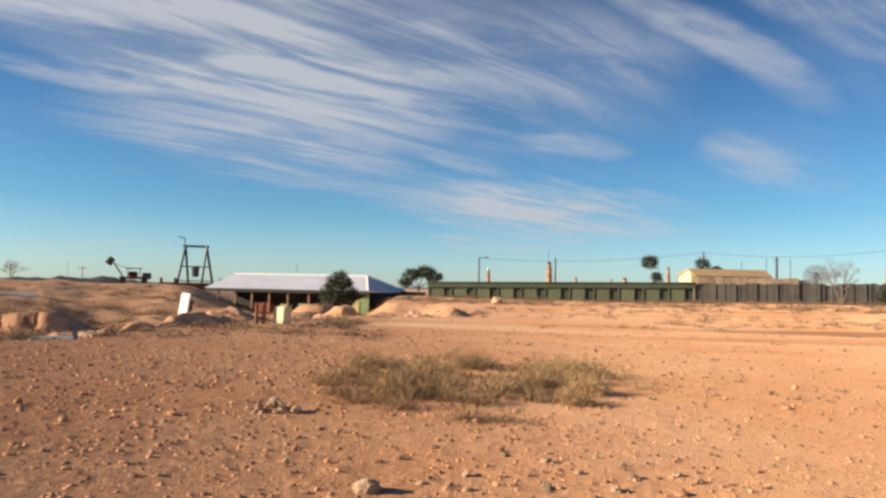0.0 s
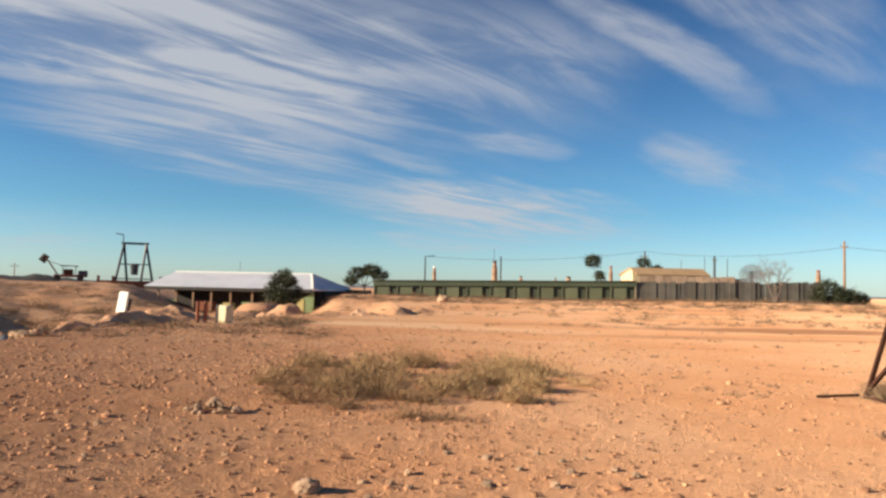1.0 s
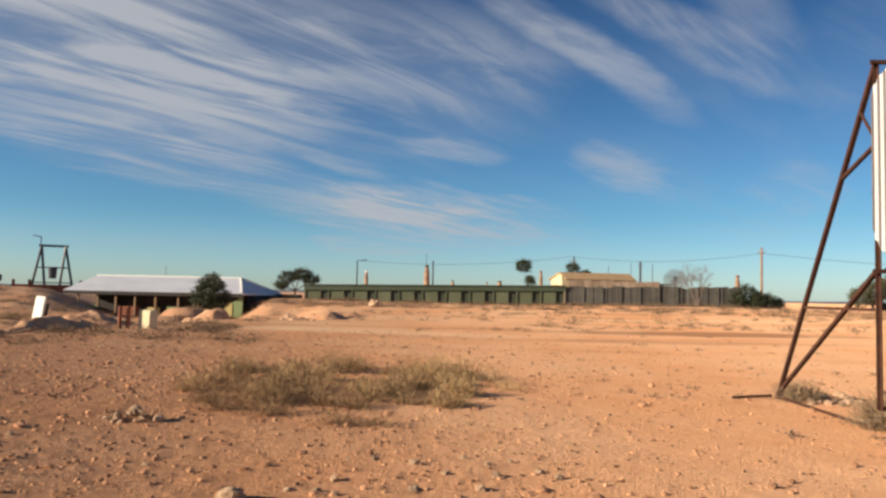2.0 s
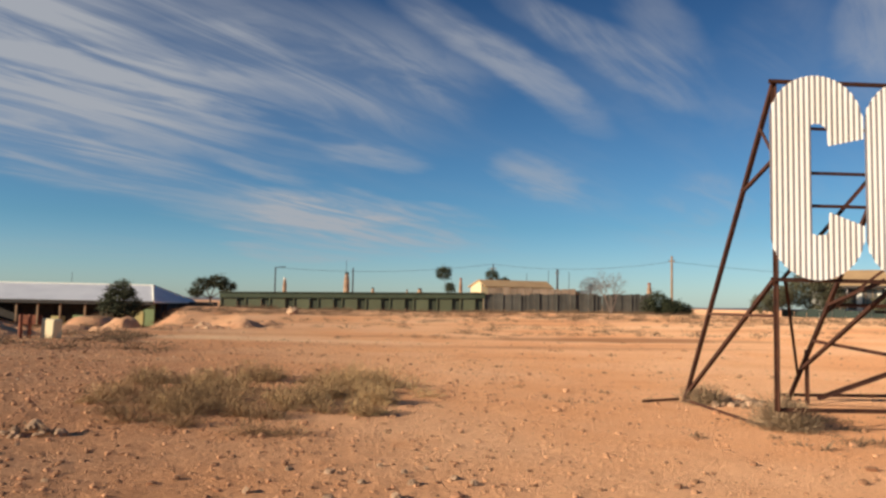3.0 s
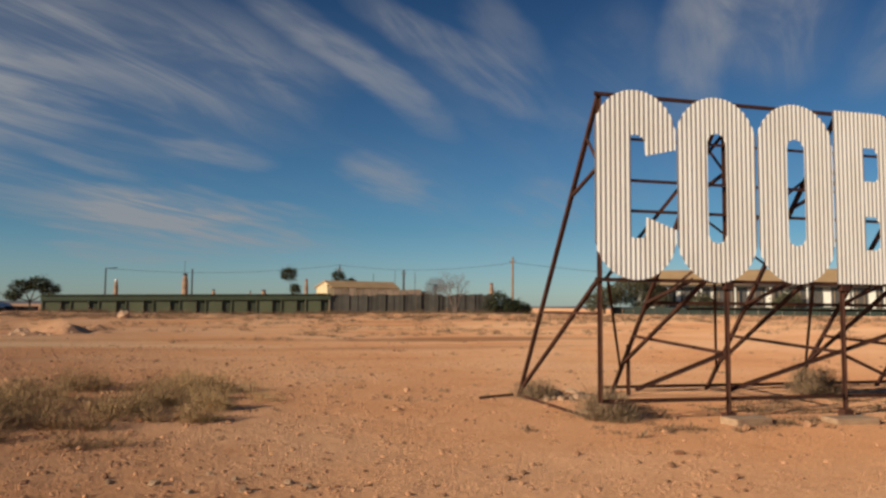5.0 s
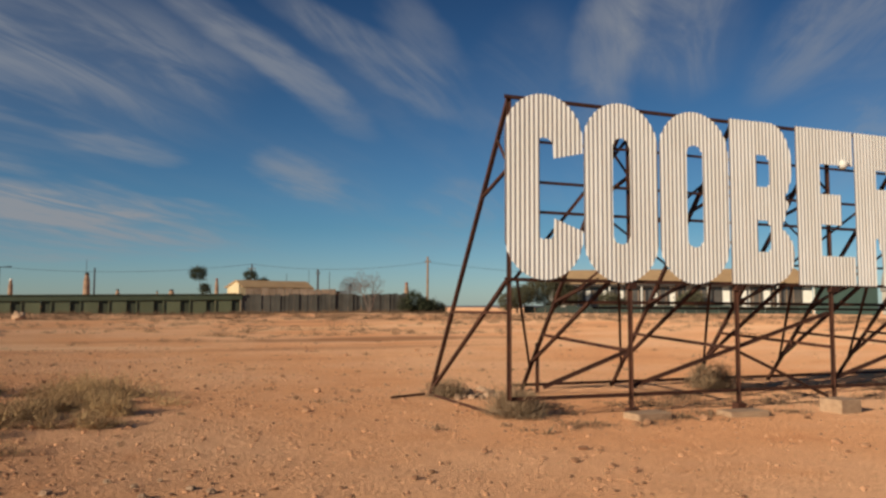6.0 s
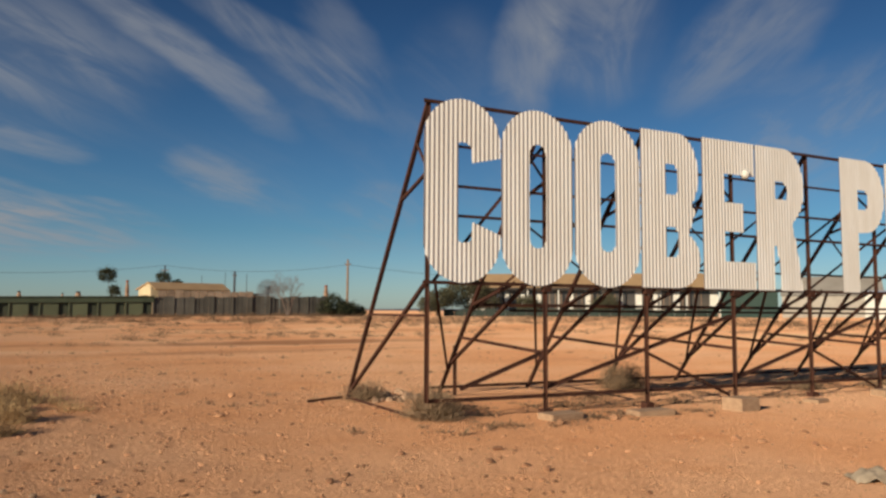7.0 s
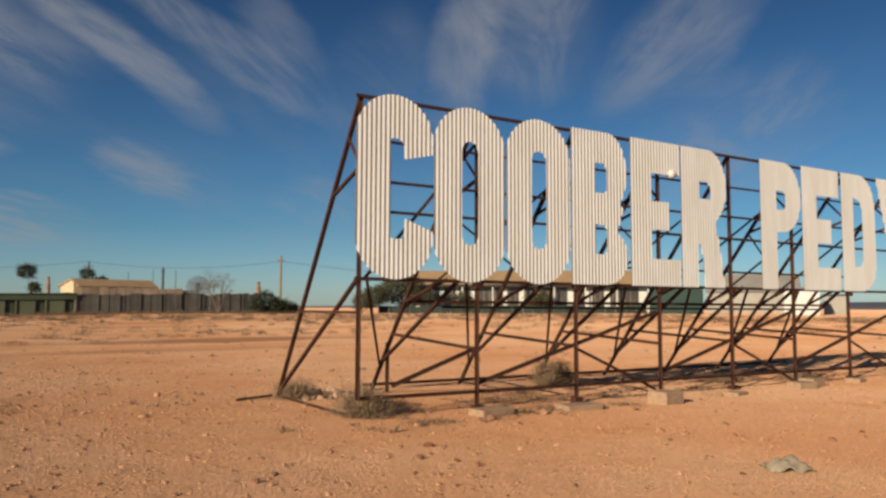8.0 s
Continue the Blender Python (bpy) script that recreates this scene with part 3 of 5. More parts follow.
def build_blocks():
    bm = bmesh.new()
    put_box(bm, 0, 0, 0.5, 1, 1, 1)
    bevel(bm, 0.03)
    first = part("concrete_block", bm, M_CONC)
    tagged(first, "weathered sandy concrete footing block beside the sign posts", "block", "sign footings")
    spots = [(7.12, 9.25, 0.62, 0.34, 0.13, 6), (8.72, 9.1, 0.7, 0.34, 0.12, -4), (10.55, 8.98, 0.46, 0.4, 0.24, 3),
             (12.75, 9.25, 0.4, 0.3, 0.09, 10), (14.75, 9.2, 0.5, 0.34, 0.16, -8), (15.3, 9.35, 0.42, 0.34, 0.2, 4), (17.1, 9.45, 0.4, 0.3, 0.12, 12)]
    for i, (x, y, sx, sy, sz, a) in enumerate(spots):
        m = pose(x, y, ground_z(x, y) - 0.03, 0, 0, a) @ Matrix.Diagonal((sx, sy, sz, 1))
        if i == 0:
            first.matrix_basis = m
        else:
            c = first.copy()
            scene.collection.objects.link(c)
            c.matrix_basis = m


build_blocks()


# ---- fences along the far side ----
def build_fence(name, a, b, za, zb, height, count, kind, label):
    a, b = Vector(a), Vector(b)
    n = (b - a).length
    root = empty(name, Matrix.Translation((*a, 0)) @ Matrix.Rotation(math.atan2(b.y - a.y, b.x - a.x), 4, "Z"))
    tagged(root, label, "fence")
    step = n / count
    rng = random.Random(len(name) + count)
    slope = (zb - za) / n
    for i in range(count):
        x0, z0 = i * step, za + slope * i * step
        if kind == "green":
            # a wide pale sheet, a narrow recessed one coloured as shaded, and a post
            bm = bmesh.new()
            put_box(bm, x0 + step * 0.33, 0, z0 + height * 0.38, step * 0.62, 0.05, height * 0.80)
            part("panel", bm, M_GREENL, root)
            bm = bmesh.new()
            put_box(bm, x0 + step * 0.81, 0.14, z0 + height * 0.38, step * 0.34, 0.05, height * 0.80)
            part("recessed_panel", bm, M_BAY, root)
            bm = bmesh.new()
            put_box(bm, x0, -0.06, z0 + height * 0.46, 0.10, 0.10, height * 1.0)
            part("post", bm, M_GREENL, root)
        else:
            bm = bmesh.new()
            t = rng.uniform(-0.08, 0.1)
            put_box(bm, x0 + step * 0.5, rng.uniform(-0.04, 0.04), z0 + (height + t) * 0.5 - 0.1, step * 0.97, 0.04, height + t)
            part("panel", bm, M_LOWWALL if kind == "low" else M_GREYF, root)
            if i % 4 == 0:
                bm = bmesh.new()
                put_box(bm, x0, -0.08, z0 + height * 0.48, 0.09, 0.09, height * 1.02)
                part("post", bm, M_GREYF, root)
    if kind == "green":
        bm = bmesh.new()
        m = Matrix.Translation((n / 2, -0.03, (za + zb) / 2 + height * 0.88)) @ Matrix.Rotation(-math.atan(slope), 4, "Y")
        put_box(bm, 0, 0, 0, n + 0.2, 0.28, height * 0.27, m)
        part("top_band", bm, M_GREENF, root, "darker green band along the top")
        bm = bmesh.new()
        put_box(bm, 0, -0.04, height * 0.15, n + 0.3, 0.45, 0.05, m)
        part("cap", bm, M_GREENL, root)
    return root


build_fence("green_fence", (-15.4, 70.0), (8.35, 70.3), 0.51, 0.88, 1.75, 11, "green", "green sheet metal fence with recessed dark bays")
build_fence("grey_fence", (8.4, 70.3), (18.6, 70.5), 0.88, 1.06, 1.8, 24, "grey", "weathered grey sheet iron fence on sandy ground")
build_fence("grey_fence", (18.6, 70.5), (24.1, 70.7), 1.06, 1.20, 1.75, 12, "grey", "weathered grey sheet iron fence ending in bushes")
build_fence("low_green_wall", (43.0, 82.5), (70.0, 65.0), 0.80, 0.95, 1.05, 26, "low", "low dark green sheet wall in front of a house")


# ---- plants ----
def fan(rows, name, mat, width):
    """Blades or leaves as small two-sided triangles from a list of (root, tip, side)."""
    verts, faces = [], []
    for p, q, s in rows:
        k = len(verts)
        verts += [p - s * width, p + s * width, q]
        faces.append((k, k + 1, k + 2))
    me = bpy.data.meshes.new(name)
    me.from_pydata([tuple(v) for v in verts], [], faces)
    me.update()
    return me


def tuft_rows(rng, x, y, radius, height, count, lean=0.6):
    rows = []
    for _ in range(count):
        a, d = rng.uniform(0, 2 * math.pi), radius * math.sqrt(rng.random())
        px_, py_ = x + d * math.cos(a), y + d * math.sin(a)
        p = Vector((px_, py_, ground_z(px_, py_) - 0.01))
        hgt = height * rng.uniform(0.35, 1.0) * (1 - 0.45 * d / radius)
        out = Vector((math.cos(a), math.sin(a), 0)) * hgt * lean * rng.uniform(0.1, 1.1) + Vector((rng.gauss(0, 0.2), rng.gauss(0, 0.2), 0)) * hgt
        q = p + Vector((0, 0, hgt)) + out
        ang = rng.uniform(0, math.pi)
        rows.append((p, q, Vector((math.cos(ang), math.sin(ang), 0))))
        if rng.random() < 0.5:
            mid = p.lerp(q, rng.uniform(0.35, 0.8))
            rows.append((mid, mid + Vector((rng.gauss(0, 1), rng.gauss(0, 1), rng.uniform(0.1, 1))) * hgt * 0.28, Vector((0, 0, 1))))
    return rows


def dome_rows(rng, x, y, radius, height, count):
    """A rounded tuft: fine stalks fanning out from one root, with side twigs."""
    rows = []
    root = Vector((x, y, ground_z(x, y) - 0.02))
    for _ in range(count):
        a, e = rng.uniform(0, 2 * math.pi), math.asin(rng.uniform(0.03, 1))
        d = Vector((math.cos(a) * math.cos(e) * radius, math.sin(a) * math.cos(e) * radius, math.sin(e) * height))
        d *= 1 + 0.35 * noise.noise(d * (2.5 / radius) + root)
        if rng.random() < 0.16:
            p, q = root + d * rng.uniform(0.0, 0.4), root + d * rng.uniform(0.8, 1.08)
        else:
            p = root + d * rng.random() ** 0.45
            q = p + (d.normalized() * 0.7 + Vector((rng.gauss(0, 0.6), rng.gauss(0, 0.6), rng.gauss(0.25, 0.5)))) * min(radius * rng.uniform(0.10, 0.26), 0.13 * rng.uniform(0.4, 1))
        rows.append((p, q, Vector((rng.gauss(0, 1), rng.gauss(0, 1), rng.gauss(0, 0.5))).normalized()))
    return rows


def build_grass():
    rng = random.Random(5)
    olive, straw = [], []
    n = 0
    while n < 86:
        x, y = rng.uniform(-4.7, 1.0), rng.uniform(9.0, 17.2)
        # an oval patch, thicker towards its near left, with gaps
        e = ((x + 2.1 + (y - 13) * 0.12) / 2.7) ** 2 + ((y - 13.3) / 3.2) ** 2
        if e > 1 or noise.noise((x * 0.9, y * 0.9, 2.0)) < -0.07:
            continue
        n += 1
        big = rng.uniform(0.5, 1.2)
        tall = rng.choice((0.22, 0.28, 0.38))
        # each tuft has its own share of straw, and the east side is paler
        pale = min(0.9, max(0.06, rng.gauss(0.25, 0.2) + 0.45 * sstep(-1.6, 0.2, x)))
        for r in dome_rows(rng, x, y, 0.38 * big, tall * big, 1000):
            (straw if rng.random() < pale else olive).append(r)
    for x, y, b in ((-4.35, 13.2, 0.42), (-4.0, 12.2, 0.5), (-3.6, 10.9, 0.45), (-3.2, 10.2, 0.45), (-2.5, 9.9, 0.4)):
        olive += dome_rows(rng, x, y, b, 0.26, 1000)
    straw += dome_rows(rng, 0.75, 13.2, 0.4, 0.16, 500) + dome_rows(rng, -0.6, 14.4, 0.4, 0.4, 900)
    olive += dome_rows(rng, -1.5, 9.3, 0.42, 0.2, 700) + dome_rows(rng, -1.05, 9.25, 0.3, 0.17, 400)
    straw += dome_rows(rng, 0.55, 14.0, 0.34, 0.32, 500) + dome_rows(rng, 0.1, 14.6, 0.45, 0.45, 800)
    ob = part_mesh("dry_grass", fan(olive, "dry_grass", M_GRASS, 0.0038), M_GRASS)
    tagged(ob, "patch of low olive-brown dry grass tufts on sand", "grass", kind="stuff")
    ob = part_mesh("straw_grass", fan(straw, "straw_grass", M_STRAW, 0.004), M_STRAW)
    tagged(ob, "pale straw-coloured dry grass among the tufts", "grass", kind="stuff")
    far = []
    for _ in range(1300):
        az, r = rng.uniform(-42, 62), rng.uniform(40, 74)
        if az < -16:
            r = rng.uniform(24, 72)
        elif rng.random() < 0.75:
            r = rng.uniform(54, 72)
        p = polar(az, r)
        big = rng.uniform(0.3, 1.0)
        far += dome_rows(rng, p.x, p.y, big, big * rng.uniform(0.15, 0.4), 70)
    # a ragged line of tufts along the foot of the fences, and drifts of it on the flat
    for _ in range(420):
        x = rng.uniform(-14, 27)
        if noise.noise((x * 0.5, 0, 4.4)) > -0.15:
            far += dome_rows(rng, x, 69.6 - abs(rng.gauss(0, 1.6)), rng.uniform(0.2, 0.55), rng.uniform(0.12, 0.42), 60)
    for _ in range(900):
        x, y = rng.uniform(-8, 62), rng.uniform(33, 68)
        if noise.noise((x * 0.07, y * 0.3, 8.8)) > 0.12:
            far += dome_rows(rng, x, y, rng.uniform(0.2, 0.6), rng.uniform(0.08, 0.25), 60)
    for _ in range(520):
        p = polar(rng.uniform(-43, -17), rng.uniform(24, 72))
        if noise.noise((p.x * 0.16, p.y * 0.16, 7)) < -0.05:
            continue
        big = rng.uniform(0.35, 1.1)
        far += dome_rows(rng, p.x, p.y, big, big * rng.uniform(0.25, 0.5), 110)
    for _ in range(110):
        p = polar(rng.uniform(-40, 45), rng.uniform(9, 36))
        far += dome_rows(rng, p.x, p.y, rng.uniform(0.06, 0.22), rng.uniform(0.03, 0.1), 40)
    ob = part_mesh("far_scrub", fan(far, "far_scrub", M_SCRUB, 0.018), M_SCRUB)
    tagged(ob, "low dry scrub scattered over the far sand", "scrub", kind="stuff")


build_grass()


def build_bush(x, y, radius, height, count, mat, label, seed, name="dry_bush"):
    rng = random.Random(seed)
    root = Vector((x, y, ground_z(x, y)))
    rows = []
    for k in range(7):
        a, d = rng.uniform(0, 6.28), radius * rng.uniform(0.1, 0.6)
        f = rng.uniform(0.5, 0.75)
        rows += dome_rows(rng, x + d * math.cos(a), y + d * math.sin(a), radius * f, height * rng.uniform(0.65, 1.05), count // 4)
    rows = [(p - root, q - root, s_) for p, q, s_ in rows]
    ob = part_mesh(name, fan(rows, name, mat, 0.003 + 0.00022 * root.length), mat)
    ob.location = root
    return tagged(ob, label, "bush")


build_bush(5.35, 10.15, 0.6, 0.5, 2600, M_TWIG, "grey-brown dry bush at the sign's end post", 1)
build_bush(6.0, 11.0, 0.42, 0.36, 1300, M_TWIG, "grey-brown dry bush among rubble under the sign", 2)
build_bush(5.4, 12.9, 0.5, 0.34, 1600, M_TWIG, "low dry bush at the sign's rear leg", 3)
build_bush(10.95, 12.4, 0.55, 0.68, 2800, M_TWIG, "rounded dry twiggy bush behind the sign frame", 4)
build_bush(14.6, 11.0, 0.5, 0.22, 900, M_TWIG, "low dry bush in the sign's shade", 6)
build_bush(16.4, 10.3, 0.6, 0.25, 900, M_TWIG, "low dry bush in the sign's shade", 7)


def build_litter():
    rng = random.Random(31)
    rows = []
    for _ in range(240):
        x = rng.uniform(5.4, 18.5)
        y = rng.uniform(9.0, 11.6) + 0.12 * (x - 9)
        if noise.noise((x * 0.8, y * 1.5, 3.0)) > -0.1:
            rows += dome_rows(rng, x, y, rng.uniform(0.12, 0.4), rng.uniform(0.03, 0.11), 90)
    ob = part_mesh("twig_litter", fan(rows, "twig_litter", M_SCRUB, 0.007), M_SCRUB)
    tagged(ob, "dark dry twigs littering the sand below the sign", "litter", kind="stuff")


build_litter()


# ---- stones ----
def stone_bm(rng, sub=1):
    bm = bmesh.new()
    bmesh.ops.create_icosphere(bm, subdivisions=sub, radius=1.0)
    sx, sy, sz = rng.uniform(0.7, 1.2), rng.uniform(0.6, 1.1), rng.uniform(0.4, 0.8)
    off = rng.uniform(0, 50)
    for v in bm.verts:
        k = 1 + 0.45 * noise.noise(v.co * 1.3 + Vector((off, 0, 0)))
        v.co = Vector((v.co.x * sx * k, v.co.y * sy * k, v.co.z * sz * k))
    return bm


def build_stones():
    rng = random.Random(11)
    protos = []
    for _ in range(8):
        bm = stone_bm(rng, 1)
        bm.verts.ensure_lookup_table()
        vs = np.array([v.co[:] for v in bm.verts])
        fs = np.array([[v.index for v in f.verts] for f in bm.faces])
        protos.append((vs, fs))
        bm.free()
    V, F, k = [], [], 0
    for i in range(80000):
        az = rng.uniform(-70, 90) if i < 72000 else rng.uniform(90, 290)
        r = 0.5 + 30 * rng.random() ** 1.05
        p = polar(az, r)
        left = sstep(9, -9, p.x + 2.5 * noise.noise((p.x * 0.2, p.y * 0.2, 3)))
        if rng.random() > 0.25 + 0.75 * left or rng.random() < 0.55 * sstep(9, 30, r):
            continue
        s = (0.005 + 0.036 * rng.random() ** 3.8) * (1 + 0.45 * sstep(5, 18, r)) * (0.7 + 0.3 * left)
        vs, fs = protos[rng.randrange(8)]
        a = rng.uniform(0, 6.28)
        c, d = math.cos(a), math.sin(a)
        w = vs @ np.array([[c, d, 0], [-d, c, 0], [0, 0, 1]]) * s + np.array([p.x, p.y, ground_z(p.x, p.y) + s * 0.2])
        V.append(w)
        F.append(fs + k)
        k += len(vs)
    # larger clods, thinly strewn over the open sand
    crng = random.Random(47)
    for _ in range(900):
        p = polar(crng.uniform(-40, 62), 6 + 40 * crng.random() ** 1.5)
        if noise.noise((p.x * 0.22, p.y * 0.22, 4.0)) < -0.05:
            continue
        s = 0.025 + 0.05 * crng.random() ** 3
        vs, fs = protos[crng.randrange(8)]
        V.append(vs * s + np.array([p.x, p.y, ground_z(p.x, p.y) + s * 0.25]))
        F.append(fs + k)
        k += len(vs)
    me = bpy.data.meshes.new("pebbles")
    me.from_pydata(np.concatenate(V).tolist(), [], np.concatenate(F).tolist())
    me.update()
    tagged(part_mesh("pebbles", me, M_PEBBLE), "small red-brown pebbles scattered over the sand", "pebbles", kind="stuff")
    shapes = []
    for _ in range(6):
        me = bpy.data.meshes.new("rock")
        bm = stone_bm(rng, 3)
        for v in bm.verts:
            v.co *= 1 + 0.22 * noise.noise(v.co * 3.1) + 0.09 * noise.noise(v.co * 8)
        bm.to_mesh(me)
        bm.free()
        me.materials.append(M_STONE)
        shapes.append(me)

    def rock(x, y, s, label="pale loose stone lying on the sand", group="loose stones", lift=0.2, tall=0.85):
        ob = new("rock", shapes[rng.randrange(6)])
        ob.matrix_world = pose(x, y, ground_z(x, y) + s * lift, rng.uniform(-15, 15), rng.uniform(-15, 15), rng.uniform(0, 360)) @ Matrix.Diagonal((s, s * rng.uniform(0.7, 1.0), s * tall, 1))
        tagged(ob, label, "rock", group)

    rock(-1.72, 5.85, 0.105, "fist-sized grey-white stone half sunk in sand")
    for x, y, s in ((-0.42, 7.25, 0.06), (-0.1, 6.9, 0.045), (-0.35, 6.35, 0.06), (0.2, 6.4, 0.07), (0.28, 7.3, 0.05), (-1.2, 5.75, 0.05), (-1.05, 6.6, 0.06),
                    (-1.35, 6.2, 0.05), (0.05, 7.6, 0.05), (0.5, 7.5, 0.04), (0.75, 7.1, 0.05), (-0.95, 6.1, 0.045), (0.9, 6.9, 0.045), (0.35, 6.9, 0.05)):
        rock(x, y, s)
    for _ in range(26):
        a, d = rng.uniform(0, 6.28), rng.random() ** 0.6
        rock(-3.95 + 0.36 * d * math.cos(a), 9.2 + 0.22 * d * math.sin(a), rng.uniform(0.04, 0.08), "pale stone in a small heap", "small stone heap", 0.2 + 1.6 * (1 - d))
    for _ in range(54):
        rock(rng.uniform(5.4, 6.9), rng.uniform(12.2, 13.7), rng.uniform(0.04, 0.10), "pale rubble stone under the sign frame", "rubble under the sign")
    for _ in range(60):
        az = rng.uniform(-40, 55) if rng.random() < 0.3 else rng.uniform(-40, 0)
        p = polar(az, rng.uniform(4.5, 24))
        if 8.8 < p.y < 17 and -5 < p.x < 1.2:
            continue
        rock(p.x, p.y, rng.uniform(0.022, 0.055))
    p = polar(-7.3, 56)
    rock(p.x, p.y, 0.56, "large pale boulder on the sand before the fence", "boulders", 0.35, 0.95)
    p = polar(-13.4, 51)
    rock(p.x, p.y, 0.5, "pale boulder on the earth bank", "boulders", 0.35, 0.9)
    for _ in range(110):
        p = polar(rng.uniform(-16.5, -9), rng.uniform(38.5, 46))
        rock(p.x, p.y, rng.uniform(0.04, 0.13), "pale broken rock on the earth bank", "bank rubble")


build_stones()


def build_debris():
    bm = bmesh.new()
    bmesh.ops.create_grid(bm, x_segments=16, y_segments=10, size=0.5)
    for v in bm.verts:
        f = 1 - max(abs(v.co.x), abs(v.co.y)) * 1.7
        v.co = Vector((v.co.x * 0.44, v.co.y * 0.30, max(0.0, 0.12 * min(1, f * 1.4) + 0.05 * noise.noise(v.co * 4)) + 0.005))
    ob = part("crumpled_sacking", bm, M_RAG, smooth=True)
    ob.modifiers.new("thickness", "SOLIDIFY").thickness = 0.008
    ob.matrix_world = pose(7.42, 4.62, ground_z(7.42, 4.62), 0, 0, -28)
    tagged(ob, "crumpled grey piece of sacking lying on sand", "cloth")
    bm = bmesh.new()
    put_beam(bm, (4.35, 12.75, 0.03), (5.05, 12.95, 0.05), 0.04, 0.03)
    tagged(part("steel_offcut", bm, M_RUST), "short rusty steel offcut lying at the sign's leg", "offcut")


build_debris()


# ---- heaps of pale dug earth ----
M_HEAP = material("dug_earth", (0.70, 0.41, 0.24), (0.50, 0.26, 0.14), 0.95, scale=1.4, bump=0.06, bump_scale=5.0, spec=0.15)


def build_heap(az, r, long_, deep, high, turn, label, seed, lean=0.0):
    """A mound with worn gullies; long_ and deep are half sizes, lean moves its summit along its length."""
    bm = bmesh.new()
    bmesh.ops.create_grid(bm, x_segments=56, y_segments=28, size=1)
    base = gz(az, r)
    m = Matrix.Translation((base.x, base.y, 0)) @ Matrix.Rotation(radians(turn - az), 4, "Z")
    for v in bm.verts:
        u, w = v.co.x, v.co.y
        q = Vector((u * long_, w * deep, 0))
        d = min(1.0, math.hypot(u - lean * (1 - abs(u)), w) * (1 + 0.3 * noise.noise((u * 1.7, w * 1.7, seed + 9))))
        e = (1 - d * d) ** 1.4 * sstep(1.0, 0.8, max(abs(u), abs(w)))
        gully = 1 - 0.5 * abs(noise.noise((q.x * 0.9, q.y * 0.4, seed)))
        h = high * e * gully * 1.25 + (0.22 * noise.noise((q.x * 0.9, q.y * 0.9, seed + 4)) + 0.09 * noise.noise((q.x * 2.7, q.y * 2.7, seed + 2))) * min(1, e * 3)
        p = m @ q
        v.co = Vector((q.x, q.y, ground_z(p.x, p.y) + h - 0.05))
    ob = part("earth_mound", bm, M_HEAP, smooth=True)
    ob.matrix_world = m
    tagged(ob, label, "mound", "dug earth")


def gz(az, r):
    p = polar(az, r)
    return Vector((p.x, p.y, ground_z(p.x, p.y)))


build_heap(-19.3, 43, 2.3, 1.8, 1.25, 4, "pale pink mound of dug earth below the veranda", 2, 0.2)
build_heap(-12.8, 40.5, 3.9, 1.5, 0.30, 3, "long low bank of pale dug earth beside the fence", 5, 0.2)
build_heap(-10.6, 43, 2.6, 1.4, 0.20, -4, "low pale mound of dug earth beside the fence", 7)
build_heap(-15.6, 41, 2.2, 1.4, 0.5, 4, "low pale mound of dug earth beside the fence", 6)
build_heap(-22.3, 40, 1.3, 1.2, 0.8, -10, "small pale mound of dug earth by the bin", 8)
build_heap(-26.2, 37, 2.6, 1.4, 0.5, -6, "low brown mound of dug earth by the bin", 9)
build_heap(-33.0, 30, 0.9, 4.2, 0.95, -40, "eroded spur of pale earth running into the pit", 11)
build_heap(-31.2, 31, 0.8, 3.9, 0.75, -40, "eroded spur of pale earth running into the pit", 14)
build_heap(-28.3, 34, 3.0, 1.6, 0.55, 0, "flat ledge of pale earth at the pit's edge", 17)
build_heap(-38.0, 29, 1.8, 1.3, 0.6, 12, "brown hump of earth in the pit", 20)


# ---- trees and shrubs in the distance ----
def build_tree(name, base, clumps, trunk_r, leaf, mat, count, label, seed, limbs=True, width=0.05):
    """clumps: (dx, dy, z, radius, flatness) over the base; leaves are small triangles gathered in sprays."""
    rng = random.Random(seed)
    root = empty(name, Matrix.Translation(base))
    tagged(root, label, "tree")
    bm = bmesh.new()
    if clumps:
        mid = Vector((0.05, 0, min(c[2] for c in clumps) * 0.55))
        put_tube(bm, (0, 0, -0.15), mid, trunk_r, trunk_r * 0.7, 7)
        for dx, dy, z, r, f in clumps:
            tip = Vector((dx, dy, z - r * f * 0.3))
            knee = mid.lerp(tip, 0.5) + Vector((rng.gauss(0, 0.1), rng.gauss(0, 0.1), 0.1))
            put_tube(bm, mid, knee, trunk_r * 0.6, trunk_r * 0.4, 6)
            put_tube(bm, knee, tip, trunk_r * 0.4, trunk_r * 0.2, 5)
    part("trunk", bm, M_BARK, root)
    rows = []
    for dx, dy, z, r, f in clumps:
        for _ in range(int(count * r)):
            d = Vector((rng.gauss(0, 1), rng.gauss(0, 1), rng.gauss(0, 1))).normalized() * r * rng.uniform(0.55, 1.05) ** 0.6
            c = Vector((dx + d.x, dy + d.y, z + d.z * f))
            if noise.noise(c * (1.6 / r) + Vector((seed, 0, 0))) < -0.22:
                continue
            for _k in range(5):
                p = c + Vector((rng.gauss(0, 1), rng.gauss(0, 1), rng.gauss(0, 1))) * leaf * 1.2
                rows.append((p, p + Vector((rng.gauss(0, 1), rng.gauss(0, 1), rng.gauss(0, 0.8))) * leaf, Vector((rng.gauss(0, 1), rng.gauss(0, 1), rng.gauss(0, 1))).normalized()))
    part_mesh("crown", fan(rows, "crown", mat, width), mat, root)
    return root


